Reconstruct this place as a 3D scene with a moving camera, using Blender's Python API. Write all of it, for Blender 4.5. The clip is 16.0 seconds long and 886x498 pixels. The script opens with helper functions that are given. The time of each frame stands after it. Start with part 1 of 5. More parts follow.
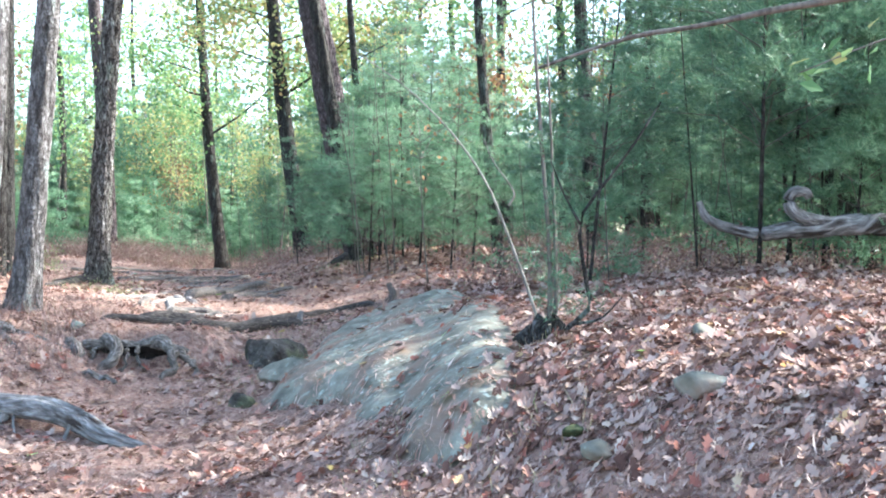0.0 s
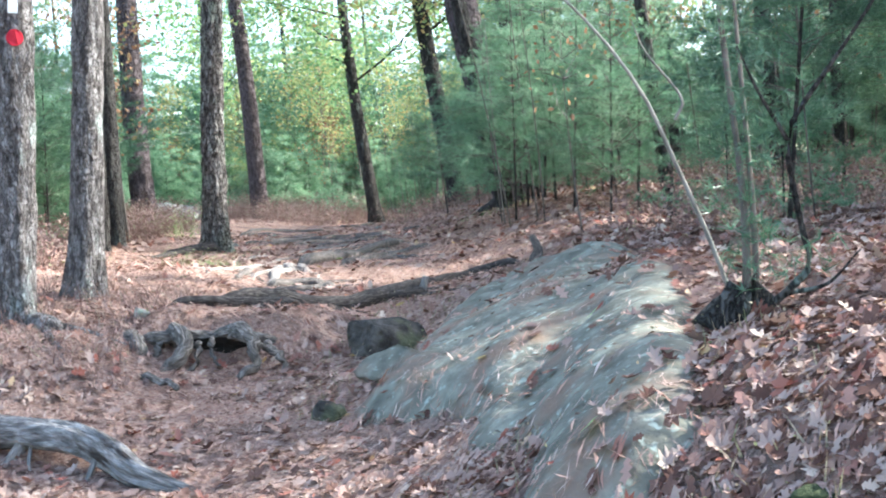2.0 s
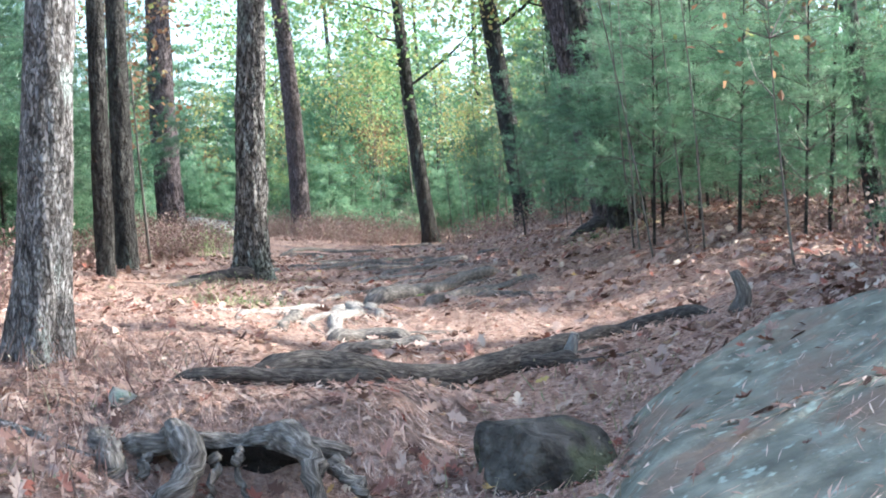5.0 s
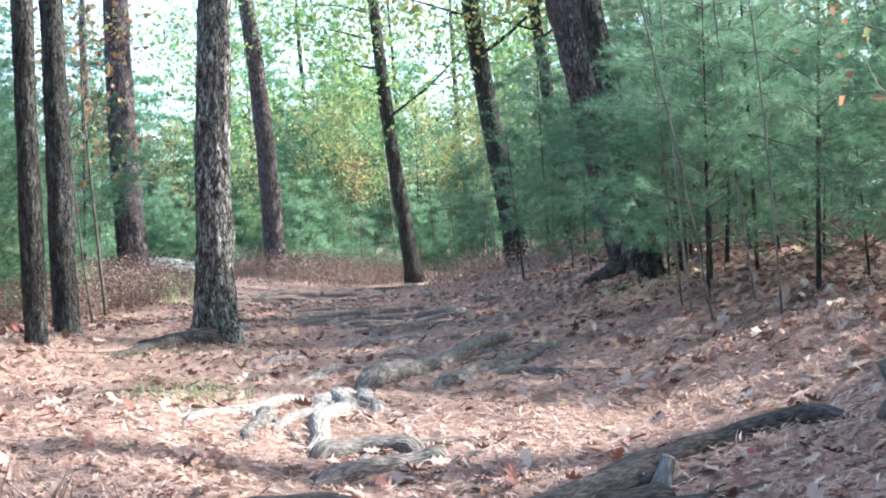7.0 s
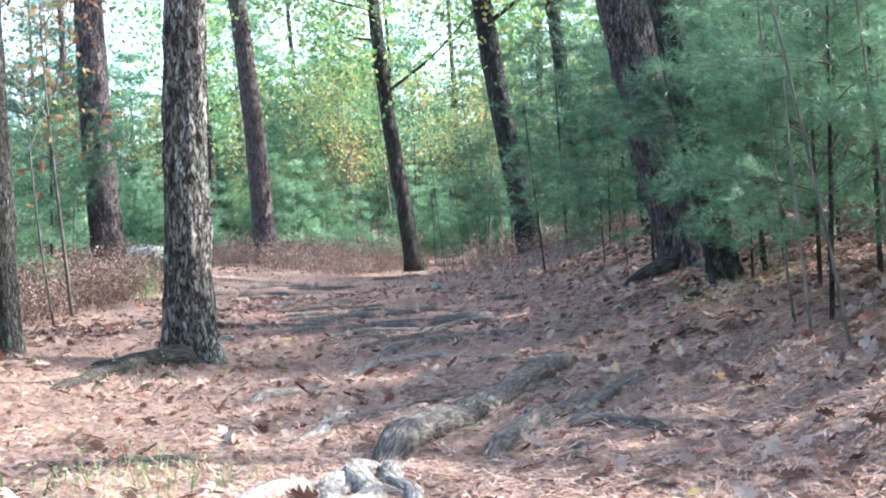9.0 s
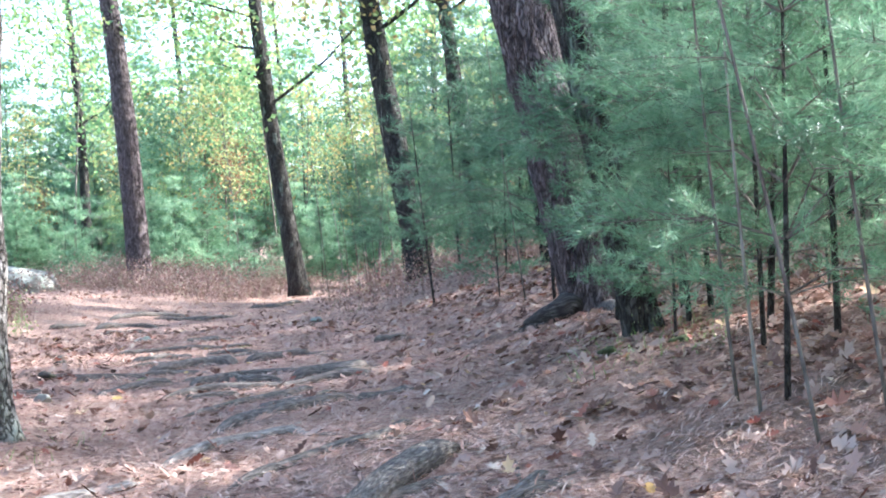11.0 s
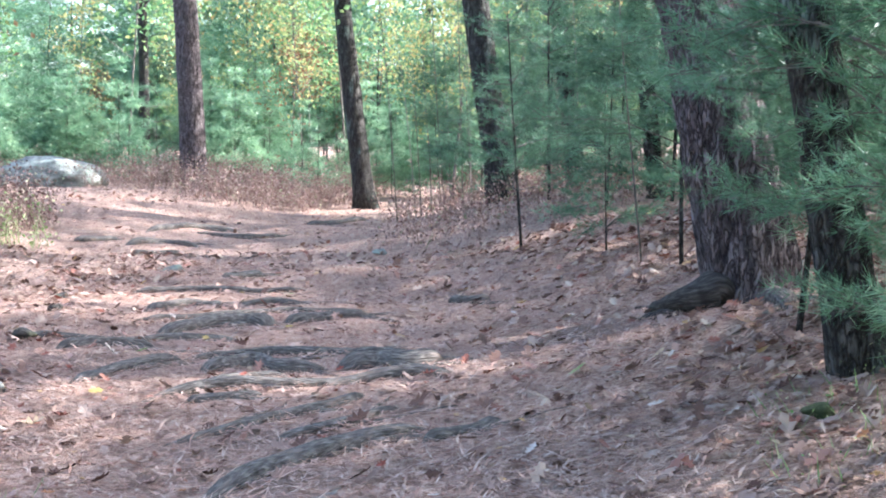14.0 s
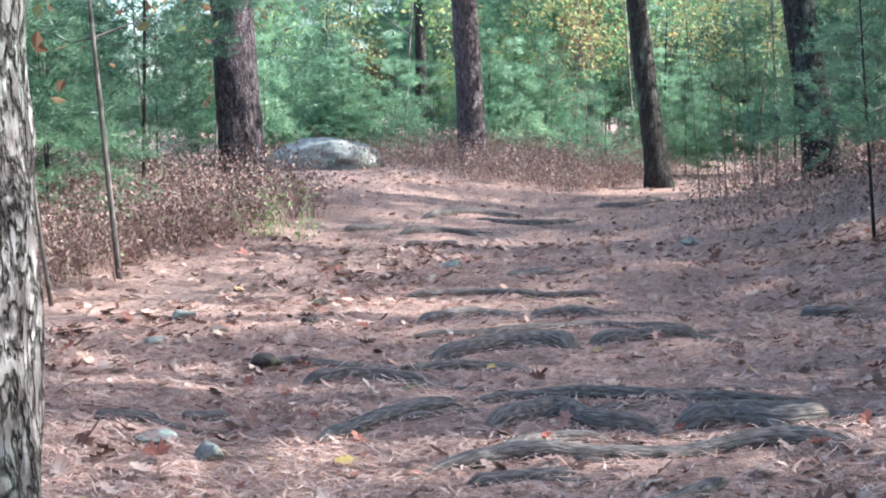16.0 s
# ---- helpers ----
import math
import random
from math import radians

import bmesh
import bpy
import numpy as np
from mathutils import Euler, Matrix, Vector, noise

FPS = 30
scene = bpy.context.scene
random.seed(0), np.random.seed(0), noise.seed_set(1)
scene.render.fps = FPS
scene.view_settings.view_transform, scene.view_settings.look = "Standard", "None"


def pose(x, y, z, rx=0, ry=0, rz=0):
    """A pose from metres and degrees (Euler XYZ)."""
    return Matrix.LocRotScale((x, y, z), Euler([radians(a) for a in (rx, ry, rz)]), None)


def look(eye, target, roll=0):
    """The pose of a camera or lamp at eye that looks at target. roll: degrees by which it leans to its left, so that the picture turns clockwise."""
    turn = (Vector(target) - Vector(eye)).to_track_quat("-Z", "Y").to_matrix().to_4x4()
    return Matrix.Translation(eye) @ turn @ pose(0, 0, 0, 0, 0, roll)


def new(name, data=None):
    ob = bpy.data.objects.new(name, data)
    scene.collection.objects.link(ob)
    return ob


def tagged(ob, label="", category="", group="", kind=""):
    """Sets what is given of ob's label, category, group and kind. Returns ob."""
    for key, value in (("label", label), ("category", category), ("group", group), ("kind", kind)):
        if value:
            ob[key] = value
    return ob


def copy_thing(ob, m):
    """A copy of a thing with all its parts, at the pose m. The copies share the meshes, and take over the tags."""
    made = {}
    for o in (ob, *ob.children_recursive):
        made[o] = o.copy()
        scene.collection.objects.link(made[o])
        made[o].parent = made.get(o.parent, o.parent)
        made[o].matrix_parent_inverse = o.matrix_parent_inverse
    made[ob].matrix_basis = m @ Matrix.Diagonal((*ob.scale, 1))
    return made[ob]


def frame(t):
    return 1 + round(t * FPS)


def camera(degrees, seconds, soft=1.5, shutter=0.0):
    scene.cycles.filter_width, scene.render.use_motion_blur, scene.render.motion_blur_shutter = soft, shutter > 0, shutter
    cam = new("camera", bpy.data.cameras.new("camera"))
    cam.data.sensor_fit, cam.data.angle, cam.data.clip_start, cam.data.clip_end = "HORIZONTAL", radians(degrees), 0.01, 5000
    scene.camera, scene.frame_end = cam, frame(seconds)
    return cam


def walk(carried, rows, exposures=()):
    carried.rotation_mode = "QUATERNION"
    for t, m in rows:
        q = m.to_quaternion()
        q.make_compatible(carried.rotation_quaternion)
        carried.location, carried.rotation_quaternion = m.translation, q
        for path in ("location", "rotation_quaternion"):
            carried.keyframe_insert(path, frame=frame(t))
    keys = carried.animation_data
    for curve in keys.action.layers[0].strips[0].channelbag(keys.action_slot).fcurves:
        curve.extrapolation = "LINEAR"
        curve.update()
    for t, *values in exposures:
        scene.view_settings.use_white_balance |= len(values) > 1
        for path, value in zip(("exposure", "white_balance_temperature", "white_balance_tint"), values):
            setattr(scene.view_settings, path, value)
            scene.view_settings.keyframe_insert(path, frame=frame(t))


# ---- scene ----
cam = camera(38.0, 16.0, soft=1.9, shutter=0.08)
PATH = [
    (0, (0.629, 0.937, 1.251), (0.602, 2.937, 1.26), 0.7),
    (0.5, (0.734, 1.656, 1.224), (0.695, 3.655, 1.203), -3.8),
    (1, (0.798, 2.309, 1.258), (0.695, 4.306, 1.241), -3.9),
    (1.5, (0.767, 3.02, 1.312), (0.635, 5.015, 1.263), -1.9),
    (2, (0.752, 3.766, 1.282), (0.456, 5.743, 1.207), -3.0),
    (2.5, (0.604, 4.518, 1.283), (0.089, 6.45, 1.24), -5.3),
    (3, (0.287, 5.18, 1.305), (-0.241, 7.108, 1.25), -5.0),
    (3.5, (0.116, 5.886, 1.27), (-0.433, 7.807, 1.19), -5.7),
    (4, (-0.092, 6.548, 1.273), (-0.622, 8.477, 1.241), -5.8),
    (4.5, (-0.38, 7.131, 1.316), (-0.787, 9.089, 1.29), -2.4),
    (4.7, (-0.446, 7.359, 1.268), (-0.819, 9.323, 1.227), -2.3),
    (6.8, (-1.097, 9.616, 1.472), (-1.396, 11.594, 1.454), -1.6),
    (7, (-1.15, 9.861, 1.46), (-1.461, 11.837, 1.466), -2.6),
    (7.5, (-1.335, 10.42, 1.522), (-1.629, 12.399, 1.544), -2.2),
    (8, (-1.417, 11.003, 1.497), (-1.706, 12.982, 1.503), -4.3),
    (8.5, (-1.543, 11.538, 1.491), (-1.87, 13.51, 1.523), -4.0),
    (9, (-1.787, 12.119, 1.599), (-2.085, 14.096, 1.574), -2.9),
    (9.5, (-1.838, 12.626, 1.557), (-2.042, 14.615, 1.539), -1.3),
    (10, (-1.795, 13.2, 1.692), (-1.993, 15.19, 1.68), -2.7),
    (10.2, (-1.774, 13.352, 1.693), (-1.941, 15.345, 1.703), -3.6),
    (12.3, (-2.044, 15.25, 1.893), (-2.168, 17.245, 1.842), 0.3),
    (12.5, (-2.148, 15.477, 1.894), (-2.316, 17.469, 1.856), 1.4),
    (13, (-2.24, 15.866, 2.045), (-2.378, 17.861, 1.99), 4.2),
    (13.5, (-2.227, 16.247, 1.978), (-2.338, 18.24, 1.867), 1.9),
    (14, (-2.217, 16.747, 2.08), (-2.466, 18.725, 1.915), 0.7),
    (14.5, (-2.447, 17.397, 2.043), (-2.838, 19.348, 1.839), 2.4),
    (15, (-2.668, 17.97, 2.05), (-3.222, 19.882, 1.856), 2.2),
    (15.5, (-2.777, 18.459, 2.093), (-3.43, 20.337, 1.873), 1.7),
    (16, (-2.925, 18.853, 2.033), (-3.589, 20.729, 1.832), -0.8),
]
walk(cam, [(t, look(eye, target, roll)) for t, eye, target, roll in PATH], exposures=[(t, stops, kelvin, tint) for t, stops, kelvin, tint in (
    (0, 2.66, 5910, 5), (2.5, 2.4, 5970, 4.5), (4, 2.35, 5970, 4.5), (7, 2.35, 5860, 4.5), (9, 2.45, 5810, 5), (10, 2.7, 5790, 8), (12.5, 2.93, 5790, 9.5),
    (13.5, 3.0, 5820, 9.5), (14.5, 2.58, 5800, 9), (16, 2.32, 5740, 9))])

# ---- sky and sun ----
SUN_TO = Vector((0.80, 0.30, 0.62)).normalized()
world = bpy.data.worlds.new("world")
scene.world = world
world.use_nodes = True
sky = world.node_tree.nodes.new("ShaderNodeTexSky")
sky.sky_type = "NISHITA"
sky.sun_disc = False
sky.sun_elevation = math.asin(SUN_TO.z)
sky.sun_rotation = math.atan2(SUN_TO.x, SUN_TO.y)
sky.air_density, sky.dust_density, sky.ozone_density = 1.0, 2.5, 1.0
back = world.node_tree.nodes["Background"]
world.node_tree.links.new(sky.outputs[0], back.inputs[0])
back.inputs[1].default_value = 0.15
sun = new("sun", bpy.data.lights.new("sun", "SUN"))
sun.data.energy, sun.data.angle, sun.data.color = 3.6, radians(0.53), (1.0, 0.95, 0.88)
sun.matrix_world = look(SUN_TO * 60, (0, 0, 0))

# ---- materials ----


def material(name, stops, scale=4.0, detail=6.0, rough=0.9, bump=0.3, bump_scale=40.0, stretch=(1, 1, 1), speck=None,
             island=False, leafy=0.0, bump_depth=0.01, spec=0.2, second=None, plates=None, clump=0.0, grain=False):
    """A noise-ramped surface. speck: (colour, threshold, scale) patches. island: the ramp runs over the loose pieces.
    leafy: share of light let through. second: (colour, scale, low, high) a broader stain."""
    m = bpy.data.materials.new(name)
    m.use_nodes = True
    nt = m.node_tree
    link, add = nt.links.new, nt.nodes.new
    shader = nt.nodes["Principled BSDF"]
    shader.inputs["Roughness"].default_value = rough
    shader.inputs["Specular IOR Level"].default_value = spec
    coord, mapping = add("ShaderNodeTexCoord"), add("ShaderNodeMapping")
    mapping.inputs["Scale"].default_value = stretch
    link(coord.outputs["UV" if grain else "Object"], mapping.inputs[0])

    def noise_node(s, d=6.0):
        n = add("ShaderNodeTexNoise")
        n.inputs["Scale"].default_value, n.inputs["Detail"].default_value = s, d
        link(mapping.outputs[0], n.inputs["Vector"])
        return n

    ramp = add("ShaderNodeValToRGB")
    while len(ramp.color_ramp.elements) < len(stops):
        ramp.color_ramp.elements.new(0.5)
    for e, (p, c) in zip(ramp.color_ramp.elements, stops):
        e.position, e.color = p, (*c, 1)
    if island:
        geo = add("ShaderNodeNewGeometry")
        pick = geo.outputs["Random Per Island"]
        if clump:
            broad, less = add("ShaderNodeMapRange"), add("ShaderNodeMix")
            broad.inputs["From Min"].default_value, broad.inputs["From Max"].default_value = 0.34, 0.66
            link(noise_node(clump, 2.0).outputs[0], broad.inputs[0])
            less.inputs[0].default_value = 0.62
            link(pick, less.inputs[2])
            link(broad.outputs[0], less.inputs[3])
            own, shift = add("ShaderNodeObjectInfo"), add("ShaderNodeMapRange")
            shift.inputs["To Min"].default_value, shift.inputs["To Max"].default_value = -0.22, 0.22
            link(own.outputs["Random"], shift.inputs[0])
            total = add("ShaderNodeMath")
            link(less.outputs[0], total.inputs[0])
            link(shift.outputs[0], total.inputs[1])
            pick = total.outputs[0]
        link(pick, ramp.inputs[0])
    else:
        link(noise_node(scale, detail).outputs[0], ramp.inputs[0])
    colour = ramp.outputs[0]
    for extra in (speck, second):
        if extra is None:
            continue
        if extra is speck:
            c, low, s = speck
            high = low + 0.08
        else:
            c, s, low, high = second
        r2 = add("ShaderNodeMapRange")
        r2.inputs["From Min"].default_value, r2.inputs["From Max"].default_value = low, high
        n2 = noise_node(s, 5.0)
        link(n2.outputs[0], r2.inputs[0])
        mix = add("ShaderNodeMix")
        mix.data_type = "RGBA"
        link(r2.outputs[0], mix.inputs[0])
        link(colour, mix.inputs[6])
        mix.inputs[7].default_value = (*c, 1)
        colour = mix.outputs[2]
    furrow = None
    if plates:
        grain, span, mul = noise_node(plates[0], 3.0), add("ShaderNodeMapRange"), add("ShaderNodeMix")
        off, fold = add("ShaderNodeMath"), add("ShaderNodeMath")
        off.operation, fold.operation = "SUBTRACT", "ABSOLUTE"
        off.inputs[1].default_value = 0.5
        link(grain.outputs[0], off.inputs[0])
        link(off.outputs[0], fold.inputs[0])
        span.inputs["From Min"].default_value, span.inputs["From Max"].default_value = 0.0, plates[1]
        link(fold.outputs[0], span.inputs[0])
        mul.data_type, mul.blend_type = "RGBA", "MULTIPLY"
        low = add("ShaderNodeValToRGB")
        low.color_ramp.elements[0].color, low.color_ramp.elements[1].color = (*plates[2], 1), (1, 1, 1, 1)
        link(span.outputs[0], low.inputs[0])
        mul.inputs[0].default_value = 1.0
        link(colour, mul.inputs[6])
        link(low.outputs[0], mul.inputs[7])
        colour = mul.outputs[2]
        furrow = span.outputs[0]
    link(colour, shader.inputs["Base Color"])
    if bump:
        b = add("ShaderNodeBump")
        b.inputs["Strength"].default_value, b.inputs["Distance"].default_value = bump, bump_depth
        link(noise_node(bump_scale, 8.0).outputs[0], b.inputs["Height"])
        if furrow is not None:
            b2 = add("ShaderNodeBump")
            b2.inputs["Strength"].default_value, b2.inputs["Distance"].default_value = 1.0, 0.02
            link(furrow, b2.inputs["Height"])
            link(b2.outputs[0], b.inputs["Normal"])
        link(b.outputs[0], shader.inputs["Normal"])
    if leafy:
        glow, both = add("ShaderNodeBsdfTranslucent"), add("ShaderNodeMixShader")
        link(colour, glow.inputs[0])
        both.inputs[0].default_value = leafy
        link(shader.outputs[0], both.inputs[1])
        link(glow.outputs[0], both.inputs[2])
        link(both.outputs[0], nt.nodes["Material Output"].inputs[0])
    return m


SOIL = material("soil", [(0.27, (0.13, 0.078, 0.062)), (0.42, (0.28, 0.178, 0.142)), (0.55, (0.40, 0.272, 0.222)), (0.74, (0.56, 0.43, 0.365))],
                scale=24, detail=15, bump=1.0, bump_scale=80, bump_depth=0.035, second=((0.20, 0.145, 0.125), 0.9, 0.52, 0.68), speck=((0.48, 0.30, 0.225), 0.56, 30), spec=0.08)
ROCK = material("rock", [(0.3, (0.108, 0.104, 0.084)), (0.5, (0.182, 0.176, 0.142)), (0.68, (0.27, 0.268, 0.215))], scale=6, detail=15, spec=0.05,
                bump=0.8, bump_scale=26, bump_depth=0.012, speck=((0.33, 0.365, 0.31), 0.60, 16), second=((0.21, 0.155, 0.12), 2.2, 0.50, 0.64))
SOIL_ROCK = material("dark earthy rock", [(0.3, (0.025, 0.021, 0.018)), (0.5, (0.065, 0.056, 0.048)), (0.7, (0.14, 0.125, 0.108))], scale=9, detail=13, bump=1.0, bump_scale=25, bump_depth=0.05,
                     second=((0.09, 0.095, 0.055), 3, 0.52, 0.62))
STONE = material("pale stone", [(0.3, (0.135, 0.132, 0.118)), (0.5, (0.225, 0.225, 0.20)), (0.7, (0.33, 0.33, 0.30))], scale=7, detail=12, spec=0.05,
                 bump=0.9, bump_scale=22, bump_depth=0.03, speck=((0.22, 0.26, 0.21), 0.55, 10))
BARK_OAK = material("oak bark", [(0.32, (0.09, 0.08, 0.075)), (0.5, (0.22, 0.20, 0.193)), (0.68, (0.36, 0.345, 0.335))], scale=22, detail=12,
                    stretch=(1, 1, 0.35), bump=1.0, bump_scale=34, bump_depth=0.03, speck=((0.40, 0.44, 0.415), 0.59, 5), plates=(58, 0.10, (0.42, 0.39, 0.37)))
BARK_RIDGE = material("ridged lichened bark", [(0.32, (0.05, 0.042, 0.037)), (0.48, (0.15, 0.132, 0.12)), (0.66, (0.30, 0.28, 0.26))], scale=18, detail=14,
                      stretch=(1, 1, 0.36), bump=1.0, bump_scale=36, bump_depth=0.04, speck=((0.46, 0.47, 0.43), 0.61, 12), second=((0.22, 0.235, 0.20), 4.5, 0.56, 0.66), plates=(30, 0.085, (0.17, 0.15, 0.135)))
# near-black colour that stands in for shade under the stump
HOLLOW_SHADE = material("painted shade of the stump hollow", [(0.3, (0.012, 0.010, 0.008)), (0.6, (0.035, 0.028, 0.023))], scale=20, bump=1.0, bump_scale=50, bump_depth=0.03)
BARK_PINE = material("pine bark", [(0.32, (0.065, 0.051, 0.053)), (0.5, (0.145, 0.116, 0.118)), (0.7, (0.235, 0.197, 0.198))], scale=20, detail=12,
                     stretch=(1, 1, 0.3), bump=1.0, bump_scale=34, bump_depth=0.03, plates=(40, 0.10, (0.30, 0.26, 0.26)))
BARK_DARK = material("dark bark", [(0.3, (0.03, 0.028, 0.026)), (0.52, (0.07, 0.064, 0.058)), (0.72, (0.13, 0.125, 0.115))], scale=18, detail=10,
                     stretch=(1, 1, 0.3), bump=1.0, bump_scale=30, bump_depth=0.03, speck=((0.18, 0.215, 0.185), 0.61, 5), plates=(40, 0.10, (0.35, 0.32, 0.30)))
TWIG = material("grey twig bark", [(0.3, (0.06, 0.05, 0.045)), (0.6, (0.17, 0.15, 0.13))], scale=20, bump=0.4, stretch=(1, 1, 0.4))
PALE_TWIG = material("pale twig bark", [(0.3, (0.12, 0.11, 0.095)), (0.6, (0.26, 0.24, 0.21))], scale=20, bump=0.4, stretch=(1, 1, 0.4))
ROOTWOOD = material("root bark", [(0.3, (0.065, 0.056, 0.050)), (0.5, (0.13, 0.112, 0.100)), (0.72, (0.24, 0.214, 0.194))], scale=60, detail=12, spec=0.1, stretch=(1, 0.28, 1), grain=True,
                    bump=1.0, bump_scale=70, bump_depth=0.03, second=((0.24, 0.18, 0.15), 16, 0.58, 0.72))
# ROOTWOOD made darker: shade over the step roots is put into the colour
ROOT_DARK = material("dark root bark with shade in the colour", [(0.3, (0.028, 0.024, 0.022)), (0.5, (0.062, 0.053, 0.048)), (0.72, (0.125, 0.110, 0.10))], scale=60, detail=12, spec=0.1, stretch=(1, 0.28, 1), grain=True,
                     bump=1.0, bump_scale=70, bump_depth=0.03)
STUMPWOOD = material("weathered stump root", [(0.3, (0.05, 0.042, 0.036)), (0.5, (0.15, 0.128, 0.11)), (0.7, (0.33, 0.295, 0.265))], scale=50, detail=12, stretch=(1, 0.3, 1), grain=True,
                     bump=1.0, bump_scale=60, bump_depth=0.03)
# paler root wood; its tone carries the sunlight on the trail roots
PALE_ROOT = material("paled root wood", [(0.3, (0.10, 0.082, 0.07)), (0.5, (0.23, 0.20, 0.178)), (0.7, (0.36, 0.33, 0.30))], scale=60, detail=12, stretch=(1, 0.25, 1), grain=True,
                     bump=1.0, bump_scale=70, bump_depth=0.02)
DEADWOOD = material("weathered dead wood", [(0.3, (0.10, 0.09, 0.083)), (0.47, (0.20, 0.185, 0.175)), (0.62, (0.34, 0.32, 0.305)), (0.75, (0.46, 0.44, 0.42))], scale=32, detail=13, spec=0.08,
                    stretch=(1, 0.22, 1), grain=True, bump=1.0, bump_scale=60, bump_depth=0.04, second=((0.06, 0.048, 0.042), 9, 0.54, 0.62))
LITTER = material("fallen oak leaves", [(0.0, (0.085, 0.045, 0.036)), (0.22, (0.18, 0.106, 0.084)), (0.45, (0.30, 0.20, 0.165)), (0.70, (0.40, 0.30, 0.255)),
                                        (0.82, (0.24, 0.085, 0.062)), (0.93, (0.44, 0.32, 0.25)), (0.985, (0.54, 0.44, 0.36)), (1.0, (0.50, 0.31, 0.12))],
                  island=True, rough=0.85, bump=0.3, bump_scale=60, leafy=0.12, spec=0.03)
NEEDLE_LITTER = material("fallen pine needles", [(0.0, (0.22, 0.122, 0.094)), (0.4, (0.40, 0.248, 0.195)), (0.75, (0.49, 0.335, 0.270)), (1.0, (0.57, 0.45, 0.385))],
                         island=True, rough=0.8, bump=0, spec=0.05)
PINE_A = material("white pine needles", [(0.0, (0.055, 0.12, 0.066)), (0.5, (0.145, 0.27, 0.152)), (0.8, (0.25, 0.40, 0.245)), (1.0, (0.36, 0.50, 0.31))],
                  island=True, rough=0.4, bump=0, leafy=0.45, spec=0.5, clump=1.7)
PINE_B = material("deep green pine needles", [(0.0, (0.035, 0.08, 0.048)), (0.55, (0.11, 0.21, 0.125)), (1.0, (0.23, 0.35, 0.20))],
                  island=True, rough=0.4, bump=0, leafy=0.42, spec=0.5, clump=1.7)
LEAF_GOLD = material("golden autumn leaves", [(0.0, (0.22, 0.31, 0.14)), (0.5, (0.34, 0.39, 0.16)), (0.75, (0.44, 0.38, 0.16)), (0.95, (0.42, 0.26, 0.12)), (1.0, (0.24, 0.32, 0.13))],
                     island=True, rough=0.6, bump=0, leafy=0.45)
LEAF_GREEN = material("yellow green leaves", [(0.0, (0.10, 0.21, 0.09)), (0.45, (0.18, 0.31, 0.13)), (0.8, (0.28, 0.37, 0.15)), (1.0, (0.40, 0.38, 0.15))],
                      island=True, rough=0.6, bump=0, leafy=0.45)
LEAF_RUST = material("rusty oak leaves", [(0.0, (0.16, 0.085, 0.05)), (0.4, (0.28, 0.15, 0.085)), (0.65, (0.36, 0.22, 0.12)), (0.85, (0.18, 0.20, 0.09)), (1.0, (0.24, 0.28, 0.10))],
                     island=True, rough=0.6, bump=0, leafy=0.45)
BRUSH = material("brown brush", [(0.0, (0.15, 0.09, 0.08)), (0.5, (0.26, 0.165, 0.145)), (0.85, (0.38, 0.29, 0.25)), (1.0, (0.22, 0.24, 0.13))],
                 island=True, rough=0.8, bump=0, leafy=0.2)
DRY_GRASS = material("dry grass", [(0.0, (0.26, 0.20, 0.13)), (0.5, (0.40, 0.33, 0.23)), (1.0, (0.24, 0.27, 0.14))], island=True, rough=0.7, bump=0, leafy=0.2, spec=0.05)
GRASS = material("thin grass", [(0.0, (0.14, 0.24, 0.08)), (0.5, (0.28, 0.36, 0.16)), (1.0, (0.45, 0.44, 0.26))], island=True, rough=0.6, bump=0, leafy=0.3)
MOSS = material("moss", [(0.3, (0.03, 0.04, 0.018)), (0.7, (0.07, 0.082, 0.036))], scale=40, bump=0.9, bump_scale=120)
RED_PAINT = material("red paint", [(0.3, (0.36, 0.012, 0.025)), (0.7, (0.46, 0.02, 0.04))], scale=30, rough=0.6, bump=0.2)
WHITE_PAINT = material("white paint", [(0.3, (0.66, 0.68, 0.68)), (0.7, (0.82, 0.83, 0.83))], scale=30, rough=0.5, bump=0.2)
YELLOW_LEAF = material("yellow leaf", [(0.3, (0.36, 0.26, 0.09)), (0.7, (0.46, 0.35, 0.14))], scale=30, rough=0.7, leafy=0.2, spec=0.06)
GREEN_LEAF = material("green leaf", [(0.3, (0.22, 0.36, 0.10)), (0.7, (0.36, 0.48, 0.20))], scale=30, rough=0.55, leafy=0.3)
PALE_LEAF = material("pale dry leaf", [(0.3, (0.44, 0.36, 0.31)), (0.7, (0.58, 0.51, 0.46))], scale=30, rough=0.7, leafy=0.15, spec=0.06)
RED_LEAF = material("red leaf", [(0.3, (0.20, 0.06, 0.05)), (0.7, (0.30, 0.10, 0.07))], scale=30, rough=0.7, leafy=0.15, spec=0.06)
ORANGE_LEAF = material("orange leaf", [(0.3, (0.36, 0.15, 0.08)), (0.7, (0.44, 0.22, 0.11))], scale=30, rough=0.7, leafy=0.2, spec=0.06)

# ---- building helpers ----
rng = np.random.default_rng(7)


def mesh_of(name, verts, faces, mat, smooth=False):
    me = bpy.data.meshes.new(name)
    verts = np.asarray(verts, dtype=np.float64).reshape(-1, 3)
    faces = np.asarray(faces, dtype=np.int64) if not isinstance(faces, list) else faces
    me.from_pydata(verts.tolist(), [], faces if isinstance(faces, list) else faces.tolist())
    me.materials.append(mat)
    if smooth:
        me.polygons.foreach_set("use_smooth", [True] * len(me.polygons))
    me.update()
    return me


